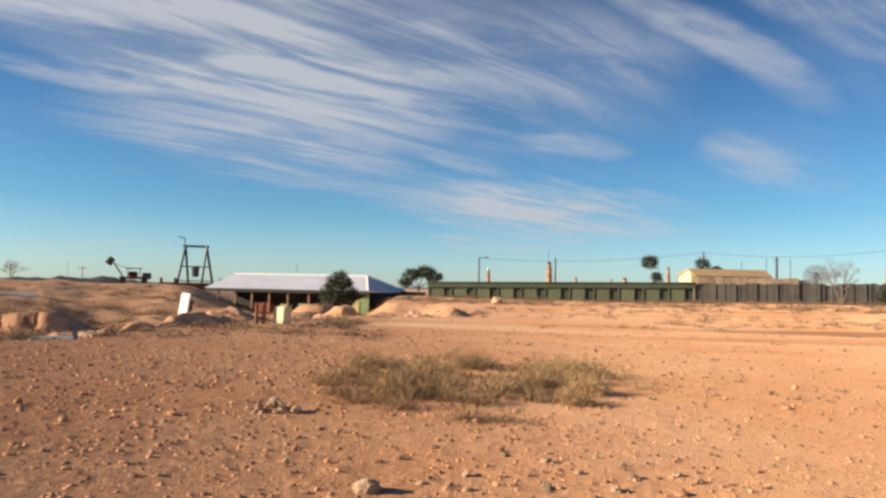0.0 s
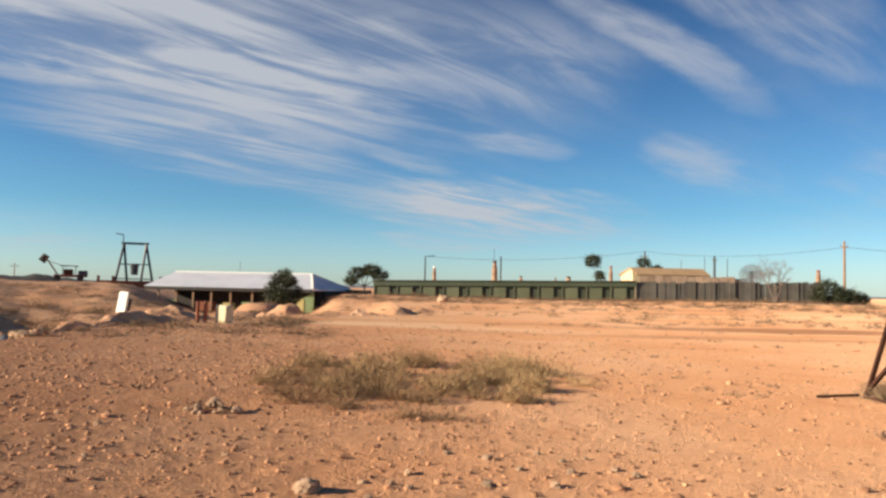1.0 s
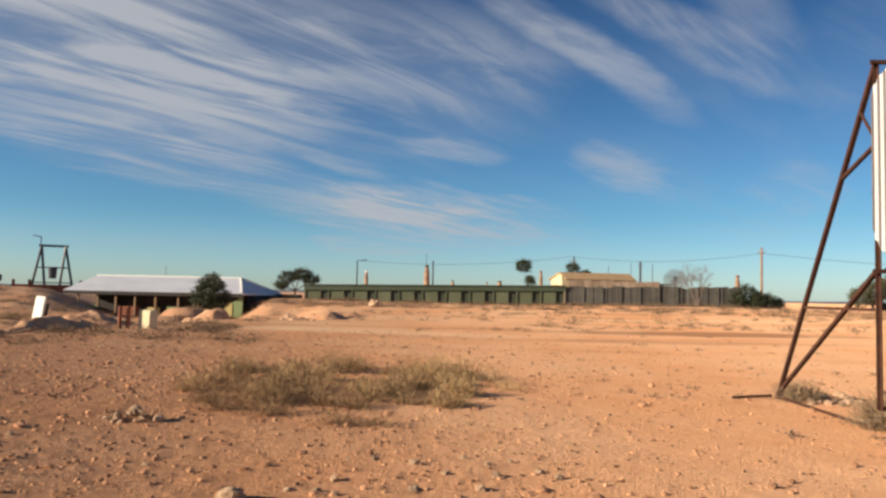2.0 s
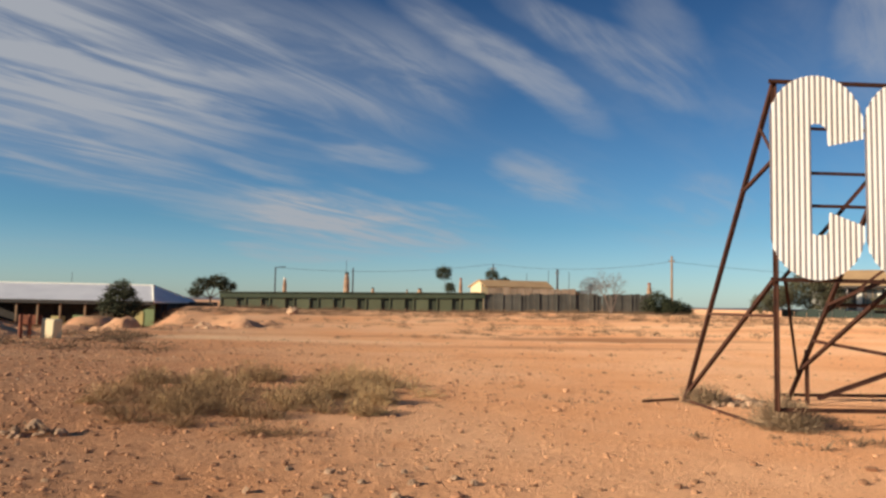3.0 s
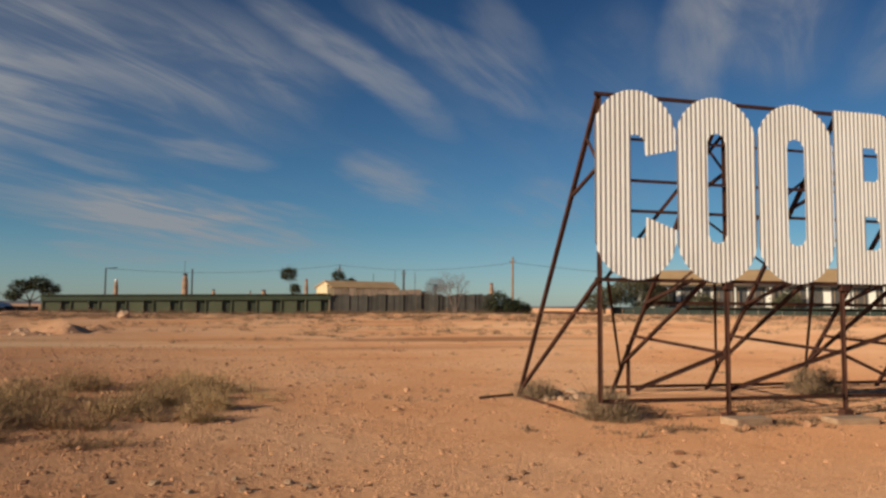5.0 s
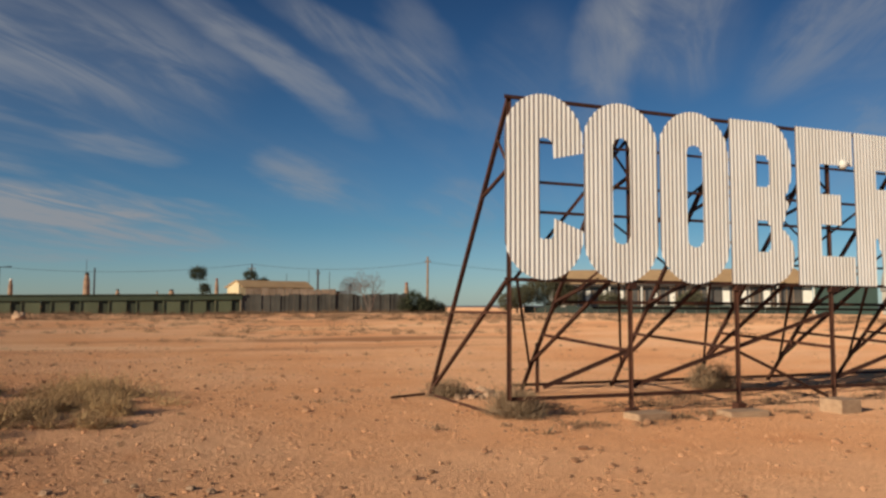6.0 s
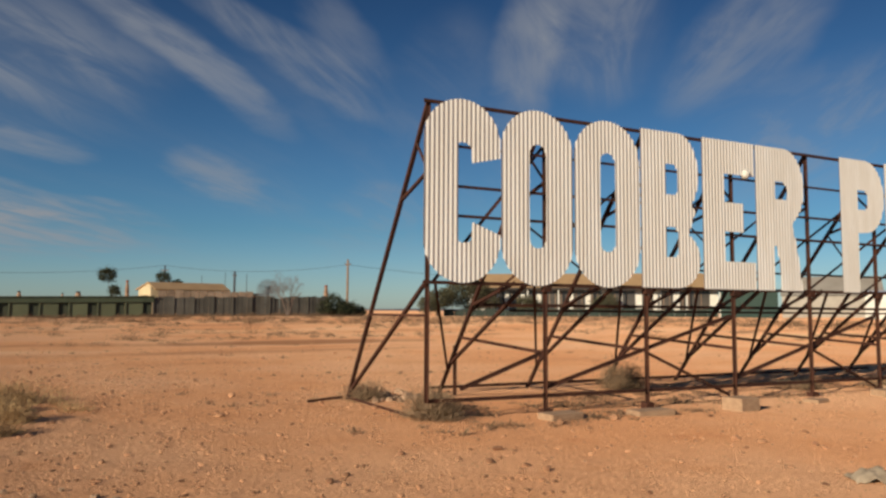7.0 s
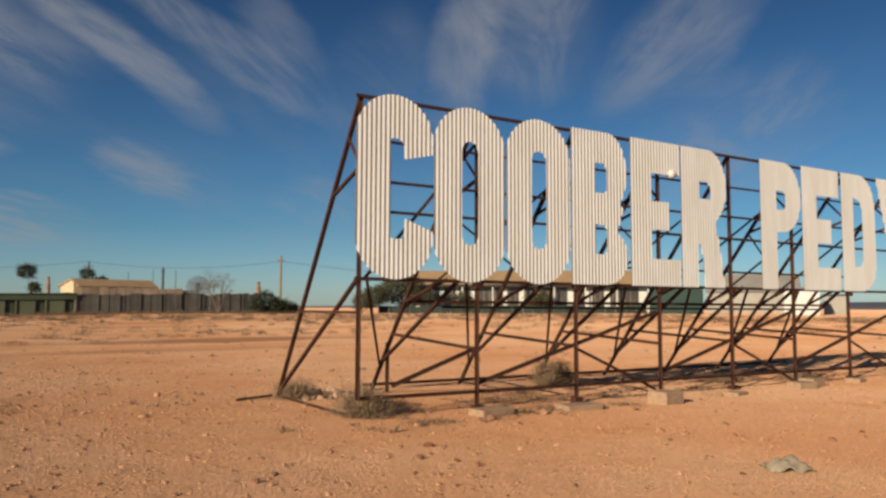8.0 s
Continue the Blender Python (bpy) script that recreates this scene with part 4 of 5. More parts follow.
def build_bare_tree(base, height, spread, label, seed, r0=0.1):
    rng = random.Random(seed)
    root = empty("bare_tree", Matrix.Translation(base))
    tagged(root, label, "tree")
    bm = bmesh.new()

    def grow(p, d, n, r, depth):
        q = p + d * n
        put_tube(bm, p, q, r, r * 0.65, 5)
        if depth == 0:
            return
        for _ in range(3 if depth > 1 else 4):
            nd = (d + Vector((rng.gauss(0, 1), rng.gauss(0, 1), rng.uniform(-0.2, 0.5))) * spread).normalized()
            grow(p.lerp(q, rng.uniform(0.6, 1.0)), nd, n * rng.uniform(0.55, 0.85), r * 0.55, depth - 1)

    for k in range(3):
        a = k * 2.1 + rng.random()
        grow(Vector((0, 0, -0.1)), Vector((math.cos(a) * 0.35, math.sin(a) * 0.35, 1)).normalized(), height * 0.34, r0, 5)
    part("crown", bm, M_PALEBARK, root)
    return root


def level(el, r):
    """The height that stands el degrees over the eye's level at range r."""
    return 1.6 + r * math.tan(radians(el))


# ---- the white-roofed house in the hollow ----
def build_white_house():
    bx, by, bz = -26.6, 66.0, -0.75
    house = empty("house", Matrix.Translation((bx, by, bz)))
    tagged(house, "low house with a white hipped iron roof and shaded veranda", "house")
    L, R_, D, eave, ridge = -8.9, 6.8, 8.2, 2.12, 3.5
    bm = bmesh.new()
    pts = [(L, -0.9, eave), (R_, -0.9, eave), (R_ + 1.1, D, eave), (L, D, eave), (L + 0.7, 3.6, ridge), (R_ - 1.5, 3.6, ridge)]
    v = [bm.verts.new(p) for p in pts]
    lo = [bm.verts.new((p[0], p[1], p[2] - 0.16)) for p in pts[:4]]
    for f in ((0, 1, 5, 4), (1, 2, 5), (2, 3, 4, 5), (3, 0, 4)):
        bm.faces.new([v[i] for i in f])
    for i in range(4):
        j = (i + 1) % 4
        bm.faces.new((lo[i], lo[j], v[j], v[i]))
    bm.faces.new(lo[::-1])
    roof = part("roof", bm, M_ROOFW, house)
    bm = bmesh.new()
    put_tube(bm, pts[5], pts[1], 0.09, 0.09, 6)
    put_tube(bm, pts[4], pts[5], 0.09, 0.09, 6)
    put_tube(bm, pts[5], pts[2], 0.09, 0.09, 6)
    part("ridge_cap", bm, M_WHITE, roof)
    bm = bmesh.new()
    put_box(bm, (L + R_) / 2, -0.92, eave - 0.18, R_ - L, 0.12, 0.30)
    part("gutter", bm, M_DARK, roof)
    # near-black wall colour: the shade under the eaves is painted in
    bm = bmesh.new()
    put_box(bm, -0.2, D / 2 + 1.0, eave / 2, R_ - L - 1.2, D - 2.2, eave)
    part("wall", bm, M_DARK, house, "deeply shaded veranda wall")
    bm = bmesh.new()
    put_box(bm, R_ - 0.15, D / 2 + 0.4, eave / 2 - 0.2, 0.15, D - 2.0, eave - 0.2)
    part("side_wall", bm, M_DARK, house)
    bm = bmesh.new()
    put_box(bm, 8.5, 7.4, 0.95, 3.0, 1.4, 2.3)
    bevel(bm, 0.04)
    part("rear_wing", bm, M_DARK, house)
    for x in (-7.6, -5.9, -4.3, -2.6, -0.8, 1.2, 3.0, 4.4):
        bm = bmesh.new()
        put_box(bm, x, -0.7, eave / 2, 0.14, 0.14, eave)
        part("veranda_post", bm, M_WOOD, house)
    for x, w, h, mt in ((-6.6, 1.6, 0.9, M_LGREEN), (-3.2, 1.9, 0.8, M_RUSTRED), (-1.0, 1.1, 0.75, M_YELLOW), (0.8, 1.2, 0.85, M_LGREEN), (4.8, 2.2, 1.25, M_YELLOW)):
        bm = bmesh.new()
        put_box(bm, x, -0.55, h / 2, w, 0.12, h)
        part("low_wall", bm, mt, house)
    bm = bmesh.new()
    put_box(bm, 6.3, -0.5, 0.95, 0.95, 0.12, 1.9, None)
    for q in [q for q in bm.verts if q.co.z > 1.0 and q.co.x < 6.3]:
        q.co.z -= 0.6
    part("gable_screen", bm, M_LGREEN, house)


build_white_house()
build_tree("shrub", gz(-19.1, 61.5), [(0, 0, 1.7, 1.15, 1.15), (0.7, 0, 1.4, 0.8, 1.2), (-0.6, 0, 1.2, 0.8, 1.1), (0.2, 0, 2.5, 0.6, 1.0)], 0.12, 0.13, M_LEAF, 420, "dense dark green shrub in front of the veranda", 3, width=0.06)


# ---- mining gear on the mound ----
def build_headframe():
    r = 100.0
    base = gz(-29.3, r) + Vector((0, 0, 0.35))
    ang = radians(29.3)
    root = empty("winding_frame", Matrix.Translation(base) @ Matrix.Rotation(ang, 4, "Z"))
    tagged(root, "dark steel winding frame over a mine shaft", "mine frame")
    zt = level(2.72, r) - base.z
    for s in (-1, 1):
        for bx in (2.15, 0.75):
            for dy in (-0.9, 0.9):
                bm = bmesh.new()
                put_beam(bm, (s * 1.25, dy * 0.5, zt), (s * bx, dy, -0.1), 0.19)
                part("leg", bm, M_STEEL, root)
    for z, hw, w in ((zt, 1.55, 0.26), (zt * 0.48, 1.7, 0.14), (zt * 0.12, 2.0, 0.12)):
        bm = bmesh.new()
        put_beam(bm, (-hw, 0, z), (hw, 0, z), w)
        part("crossbar", bm, M_STEEL, root)
    bm = bmesh.new()
    put_beam(bm, (-1.35, 0, zt), (-1.35, 0, zt + 1.0), 0.10)
    put_beam(bm, (-1.35, 0, zt + 1.0), (-2.2, 0, zt + 1.15), 0.10)
    part("jib", bm, M_STEEL, root)
    bm = bmesh.new()
    put_tube(bm, (0, 0, zt * 0.22), (0, 0, zt * 0.50), 0.42, 0.52, 10)
    part("bucket", bm, M_STEEL, root)
    bm = bmesh.new()
    put_box(bm, -0.6, 0, -0.1, 7.0, 3.0, 0.9)
    part("platform", bm, M_RUSTRED, root)
    for x in (-3.9, -2.3, 3.0):
        bm = bmesh.new()
        put_box(bm, x, -0.8, 0.45, 0.3, 0.3, 0.9)
        part("stump", bm, M_RUSTRED, root)


build_headframe()


def build_machine():
    r = 95.0
    base = gz(-33.6, r)
    root = empty("drilling_rig", Matrix.Translation(base) @ Matrix.Rotation(radians(33.6), 4, "Z") @ Matrix.Diagonal((0.82, 0.82, 0.82, 1)))
    tagged(root, "old rusty drilling rig truck with a raised boom", "machine")
    bm = bmesh.new()
    put_box(bm, 0.5, 0, 0.7, 3.8, 1.6, 0.35)
    bevel(bm, 0.06)
    part("chassis", bm, M_RUSTRED, root)
    bm = bmesh.new()
    put_box(bm, 2.2, 0, 1.0, 1.2, 1.5, 0.9)
    bevel(bm, 0.18, 2)
    part("bonnet", bm, M_STEEL, root)
    bm = bmesh.new()
    for x in (-0.3, 1.3):
        for y in (-0.7, 0.7):
            put_beam(bm, (x, y, 0.8), (x, y, 2.0), 0.09)
    put_box(bm, 0.5, 0, 2.05, 2.2, 1.6, 0.1)
    part("canopy", bm, M_RUST, root)
    bm = bmesh.new()
    put_box(bm, 0.4, 0, 1.2, 1.2, 1.2, 0.8)
    bevel(bm, 0.1)
    part("engine", bm, M_RUST, root)
    for x in (-0.9, 1.9):
        for y in (-0.75, 0.75):
            bm = bmesh.new()
            put_tube(bm, (x, y - 0.12, 0.42), (x, y + 0.12, 0.42), 0.42, 0.42, 14)
            part("wheel", bm, M_DARK, root)
    bm = bmesh.new()
    put_beam(bm, (-0.8, -0.3, 0.7), (-2.5, -0.3, 3.3), 0.2)
    put_beam(bm, (-0.8, 0.3, 0.7), (-2.5, 0.3, 3.3), 0.2)
    for k in range(5):
        f = (k + 0.5) / 5
        put_beam(bm, (-0.8 - 1.7 * f, -0.3, 0.7 + 2.6 * f), (-0.8 - 1.7 * f, 0.3, 0.7 + 2.6 * f), 0.08)
    put_beam(bm, (0.2, 0, 1.9), (-2.0, 0, 2.6), 0.07)
    part("boom", bm, M_WOOD, root)
    bm = bmesh.new()
    put_tube(bm, (-2.9, 0, 2.55), (-2.3, 0, 3.45), 0.5, 0.42, 12)
    part("drum", bm, M_DARK, root)


build_machine()


def simple(name, bm, mat, label, cat, m=None, group="", smooth=False):
    ob = part(name, bm, mat, smooth=smooth)
    if m is not None:
        ob.matrix_world = m
    return tagged(ob, label, cat, group)


def build_yard():
    # board, bin and posts at the edge of the hollow
    p = gz(-30.1, 45)
    root = empty("notice_board", Matrix.Translation(p) @ pose(0, 0, 0, -7, 4, -24))
    tagged(root, "leaning blank white board on short posts", "board")
    bm = bmesh.new()
    put_box(bm, 0, 0, 1.0, 0.8, 0.10, 1.35)
    bevel(bm, 0.06)
    part("panel", bm, M_WHITE, root)
    for x in (-0.3, 0.42):
        bm = bmesh.new()
        put_box(bm, x, 0.14, 0.55, 0.1, 0.1, 1.5)
        part("post", bm, M_DARK, root)
    p = gz(-23.1, 31.5)
    bm = bmesh.new()
    put_box(bm, 0, 0, 0.33, 0.64, 0.42, 0.74)
    bevel(bm, 0.05)
    simple("metal_bin", bm, M_CREAM, "dented cream metal bin in the hollow", "bin", Matrix.Translation(p) @ pose(0, 0, 0, 0, 3, -22))
    for i, az_ in enumerate((-24.9, -24.4)):
        p = gz(az_, 31.5)
        bm = bmesh.new()
        put_tube(bm, (0, 0, -0.1), (0.03 * i, 0, 0.85), 0.08, 0.07, 8)
        simple("rusty_post", bm, M_RUSTRED, "short rusty red pipe post by the bin", "post", Matrix.Translation(p), "rusty posts")
    p = gz(-35.8, 26.5)
    bm = bmesh.new()
    put_box(bm, 0, 0, 0.05, 0.75, 0.45, 0.34)
    bevel(bm, 0.03)
    simple("trough", bm, M_CONC, "pale sandstone-coloured trough at the pit's edge", "trough", Matrix.Translation(p) @ pose(0, 0, 0.25, 4, 6, -18))
    p = gz(-41.6, 60)
    bm = bmesh.new()
    put_box(bm, 0, 0, 0.05, 5.0, 0.8, 0.3)
    bevel(bm, 0.05)
    simple("pale_slab", bm, M_WHITE, "long pale slab along the spoil bank", "slab", Matrix.Translation(p) @ pose(0, 0, 0.3, 0, 0, 34))
    # a thin rippled grey patch laid over the ground
    p = gz(-38.7, 24.2)
    bm = bmesh.new()
    bmesh.ops.create_grid(bm, x_segments=14, y_segments=14, size=0.5)
    for v in bm.verts:
        v.co = Vector((v.co.x * 1.7, v.co.y * 2.4, 0.05 + 0.05 * noise.noise(v.co * 5)))
    ob = simple("grey_patch", bm, M_SHEETGREY, "thin grey-blue patch lying at the pit's edge", "sheet", Matrix.Translation(p) @ pose(0, 0, 0, 0, 0, 34), smooth=True)
    ob.modifiers.new("thickness", "SOLIDIFY").thickness = 0.02
    for az_, r, s in ((-36.5, 25.5, 0.55), (-40.0, 24, 0.5), (-35, 57, 1.1), (-32.3, 27, 0.3), (-38.2, 47, 0.8), (-33.8, 44, 0.8), (-31.5, 50, 0.9), (-29.4, 41, 0.7), (-27.2, 40, 0.7), (-16.6, 43, 0.9), (-15.9, 46, 1.0), (-25.4, 41, 0.6)):
        p = gz(az_, r)
        build_bush(p.x, p.y, s * 1.3, s * 0.8, 500, M_TWIG, "dry grey-brown bush on the spoil bank", int(r * 3 + s * 10))
    # dark spoil behind the mound
    bm = bmesh.new()
    bmesh.ops.create_grid(bm, x_segments=60, y_segments=12, size=1)
    for v in bm.verts:
        e = max(0.0, 1 - v.co.y ** 2) * sstep(1.0, 0.7, abs(v.co.x))
        v.co = Vector((v.co.x * 13, v.co.y * 6, e * (0.75 + 0.5 * noise.noise((v.co.x * 3, 0, 1.5)) + 0.3 * noise.noise((v.co.x * 9, 3, 1)))))
    p = gz(-37.0, 128)
    simple("spoil_heap", bm, M_DARK, "long dark heap of mine spoil behind the mound", "spoil heap", Matrix.Translation(p) @ Matrix.Rotation(radians(37), 4, "Z"), smooth=True)


build_yard()


# ---- poles, vents and wires behind the fence ----
def build_pole(az, r, el_top, rad, mat, label, arm=None, name="utility_pole"):
    base = gz(az, r)
    root = empty(name, Matrix.Translation(base) @ Matrix.Rotation(radians(-az), 4, "Z"))
    tagged(root, label, "pole")
    h = level(el_top, r) - base.z
    bm = bmesh.new()
    put_tube(bm, (0, 0, -0.2), (0, 0, h), rad, rad * 0.75, 8)
    part("shaft", bm, mat, root)
    if arm == "lamp":
        bm = bmesh.new()
        put_beam(bm, (0, 0, h - 0.05), (1.2, 0, h + 0.1), 0.10)
        put_box(bm, 1.25, 0, h + 0.08, 0.5, 0.2, 0.14)
        part("lamp_arm", bm, M_STEEL, root)
    elif arm:
        bm = bmesh.new()
        put_beam(bm, (-arm, 0, h - 0.7), (arm, 0, h - 0.7), 0.11)
        part("crossarm", bm, M_WOOD, root)
        for x in (-arm * 0.9, arm * 0.9):
            bm = bmesh.new()
            put_tube(bm, (x, 0, h - 0.66), (x, 0, h - 0.45), 0.05, 0.04, 6)
            part("insulator", bm, M_DARK, root)
    return base + Vector((0, 0, h))


tops = [build_pole(-8.7, 121, 2.45, 0.13, M_STEEL, "dark steel street lamp pole behind the fence", "lamp", "street_lamp"),
        build_pole(7.4, 118, 3.05, 0.14, M_STEEL, "dark utility pole behind the roof", 0.5)]
tops.append(build_pole(20.3, 105, 3.75, 0.17, M_WOOD, "weathered timber utility pole beyond the fence", 0.4) - Vector((0, 0, 0.75)))
build_pole(-3.05, 119, 2.55, 0.14, M_STEEL, "plain dark steel pole behind the fence")
build_pole(12.15, 120, 2.75, 0.20, M_STEEL, "stout dark pole behind the fence", 0.3)
build_pole(11.5, 120, 2.65, 0.05, M_STEEL, "thin metal mast behind the fence", None, "mast")
build_pole(13.0, 120, 2.55, 0.06, M_STEEL, "thin metal mast behind the fence", None, "mast")
build_pole(9.9, 115, 2.4, 0.05, M_STEEL, "thin metal mast behind the roof", None, "mast")
build_pole(-3.55, 110, 3.1, 0.04, M_STEEL, "thin mast beside an air shaft", None, "mast")
build_pole(-22.2, 140, 1.65, 0.05, M_STEEL, "thin mast beyond the white roof", None, "mast")
build_pole(-36.6, 190, 1.15, 0.12, M_WOOD, "far timber utility pole on the plain", 0.9)
build_pole(-37.5, 230, 1.45, 0.05, M_STEEL, "far thin mast on the plain", None, "mast")
tops.append(build_pole(40, 150, 2.2, 0.15, M_WOOD, "timber utility pole behind the house", 0.4))


def build_wires():
    for i, (a, b) in enumerate(zip(tops, tops[1:])):
        bm = bmesh.new()
        prev = None
        for k in range(17):
            f = k / 16
            p = a.lerp(b, f) - Vector((0, 0, 0.9 * 4 * f * (1 - f)))
            if prev is not None:
                put_tube(bm, prev, p, 0.022, 0.022, 5)
            prev = p
        simple("overhead_wire", bm, M_WIRE, "thin sagging overhead power line between poles", "wire", group="overhead wires")


build_wires()


def build_shaft(az, r, el, w, label, top=None):
    base = gz(az, r)
    h = level(el, r) - base.z
    root = empty("air_shaft", Matrix.Translation(base))
    tagged(root, label, "vent")
    bm = bmesh.new()
    put_tube(bm, (0, 0, -0.2), (0, 0, h * 0.82), w, w * 0.8, 12)
    put_tube(bm, (0, 0, h * 0.82), (0, 0, h), w * 0.75, w * 0.4, 12)
    bevel(bm, w * 0.05)
    part("pipe", bm, M_SHAFT, root)
    bm = bmesh.new()
    put_tube(bm, (0, 0, h * 0.97), (0, 0, h * 1.03), w * 0.65, w * 0.5, 10)
    part("cowl", bm, top or M_SHAFT, root)


build_shaft(-8.0, 108, 1.65, 0.32, "rusty air shaft pipe rising behind the fence", M_WHITE)
build_shaft(-3.5, 108, 2.15, 0.48, "stained cream and rust air shaft behind the fence", M_DARK)
build_shaft(-1.55, 108, 1.08, 0.32, "short dark vent behind the fence", M_DARK)
build_shaft(1.0, 108, 1.0, 0.2, "short dark vent behind the fence", M_DARK)
build_shaft(1.95, 108, 1.1, 0.5, "short rusty vent drum behind the fence", M_RUST)
build_shaft(5.0, 108, 1.9, 0.3, "rusty red air shaft beside the roof", M_RUSTRED)
build_shaft(18.75, 96, 1.75, 0.35, "orange rusty air shaft at the fence's end", M_RUSTRED)

T = lambda az, r, dz=0.0: gz(az, r) + Vector((0, 0, dz))
build_tree("tree", T(4.2, 104), [(-0.9, 0, level(2.3, 104) - ground_z(*polar(3.7, 104)[:2]), 1.0, 0.75), (0.0, 0, 2.8, 0.6, 0.9)], 0.09, 0.14, M_LEAF, 380, "thin-trunked tree with two dark rounded clumps of foliage", 5, width=0.07)
build_tree("tree", T(-13.2, 95), [(-0.8, 0, 2.6, 1.2, 0.5), (0.8, 0, 2.9, 1.3, 0.45), (2.0, 0, 2.3, 1.0, 0.5), (-1.6, 0, 1.6, 0.8, 0.6)], 0.14, 0.14, M_LEAF, 300, "spreading flat-topped dark desert tree behind the roof", 6, width=0.07)
build_tree("tree", T(-21.2, 110), [(-1.8, 0, 2.9, 1.1, 0.4), (0, 0, 3.1, 1.2, 0.4), (1.6, 0, 2.9, 1.1, 0.4), (3.4, 0, 2.6, 0.7, 0.4)], 0.14, 0.14, M_LEAF, 300, "row of dark treetops beyond the white roof", 7, width=0.07)
build_tree("shrub", T(7.3, 108), [(0, 0, level(2.3, 108) - 1.2, 0.9, 0.8), (1.6, 0, level(1.9, 108) - 1.2, 0.8, 0.5)], 0.1, 0.13, M_LEAF, 320, "dark shrub top over the roof ridge", 8, width=0.07)
build_tree("bush", T(19.3, 75), [(0, 0, 1.1, 1.0, 1.0), (0.9, 0, 0.7, 0.9, 0.8), (-0.8, 0, 0.8, 0.9, 0.9)], 0.1, 0.12, M_LEAF, 420, "dense dark green bush at the fence's end", 9, width=0.06)
build_tree("bush", T(20.6, 75), [(0, 0, 0.6, 0.8, 0.8), (0.9, 0, 0.4, 0.6, 0.7), (-0.7, 0, 0.5, 0.7, 0.8)], 0.1, 0.12, M_LEAF, 420, "low dark green bush at the fence's end", 10, width=0.06)
build_bare_tree(T(16.1, 68.5), 4.5, 0.62, "leafless pale desert tree in front of the grey fence", 3, 0.055)
build_bare_tree(T(-40.8, 110), 3.2, 0.9, "small leafless tree on the skyline", 5, 0.06)


# ---- the cream house behind the grey fence ----
def build_cream_house():
    r = 96.0
    a, b = polar(6.55, r), polar(11.7, r + 3)
    yaw = math.atan2(b.y - a.y, b.x - a.x)
    n = (b - a).length
    base = Vector((a.x, a.y, 1.0))
    root = empty("house", Matrix.Translation(base) @ Matrix.Rotation(yaw, 4, "Z"))
    tagged(root, "low cream house with a sandy iron gable roof behind the fence", "house")
    e, rd = level(1.42, r) - 1.0, level(1.92, r) - 1.0
    bm = bmesh.new()
    put_box(bm, n / 2, 2.5, e / 2, n, 5, e)
    part("wall", bm, M_CREAM, root)
    bm = bmesh.new()
    v = [bm.verts.new(p) for p in ((0, 0, e), (0, 5, e), (0.5, 2.0, rd), (0.06, 0, e), (0.06, 5, e), (0.56, 2.0, rd))]
    bm.faces.new(v[:3])
    bm.faces.new(v[3:][::-1])
    part("gable", bm, M_CREAM, root)
    bm = bmesh.new()
    v = [bm.verts.new(p) for p in ((0.35, -0.5, e - 0.05), (n + 0.2, -0.5, e - 0.05), (n + 0.2, 2.1, rd), (0.2, 2.1, rd), (-0.3, 5.3, e), (n + 0.2, 5.3, e))]
    bm.faces.new((v[0], v[1], v[2], v[3]))
    bm.faces.new((v[3], v[2], v[5], v[4]))
    roof = part("roof", bm, M_ROOFY, root)
    roof.modifiers.new("thickness", "SOLIDIFY").thickness = 0.12
    for k in range(12):
        bm = bmesh.new()
        put_box(bm, 1.0 + k * (n + 2.5) / 12, -1.0, e * 0.47, (n + 2.5) / 12 * 0.94, 0.05, e * 0.90 + 0.08 * (k % 3))
        part("screen_board", bm, M_BOARD, root)
    bm = bmesh.new()
    put_box(bm, n + 2.6, 1.5, e * 0.85, 5.4, 4, 0.14)
    part("lean_to_roof", bm, M_RUST, root)
    bm = bmesh.new()
    put_box(bm, n + 2.6, 1.8, e * 0.4, 5.0, 3, e * 0.8)
    part("lean_to", bm, M_WOOD, root)
    bm = bmesh.new()
    put_box(bm, -3.0, 2, e * 0.72, 6.0, 3.0, 0.12, Matrix.Rotation(radians(-4), 4, "Y"))
    part("side_roof", bm, M_ROOFY, root)


build_cream_house()


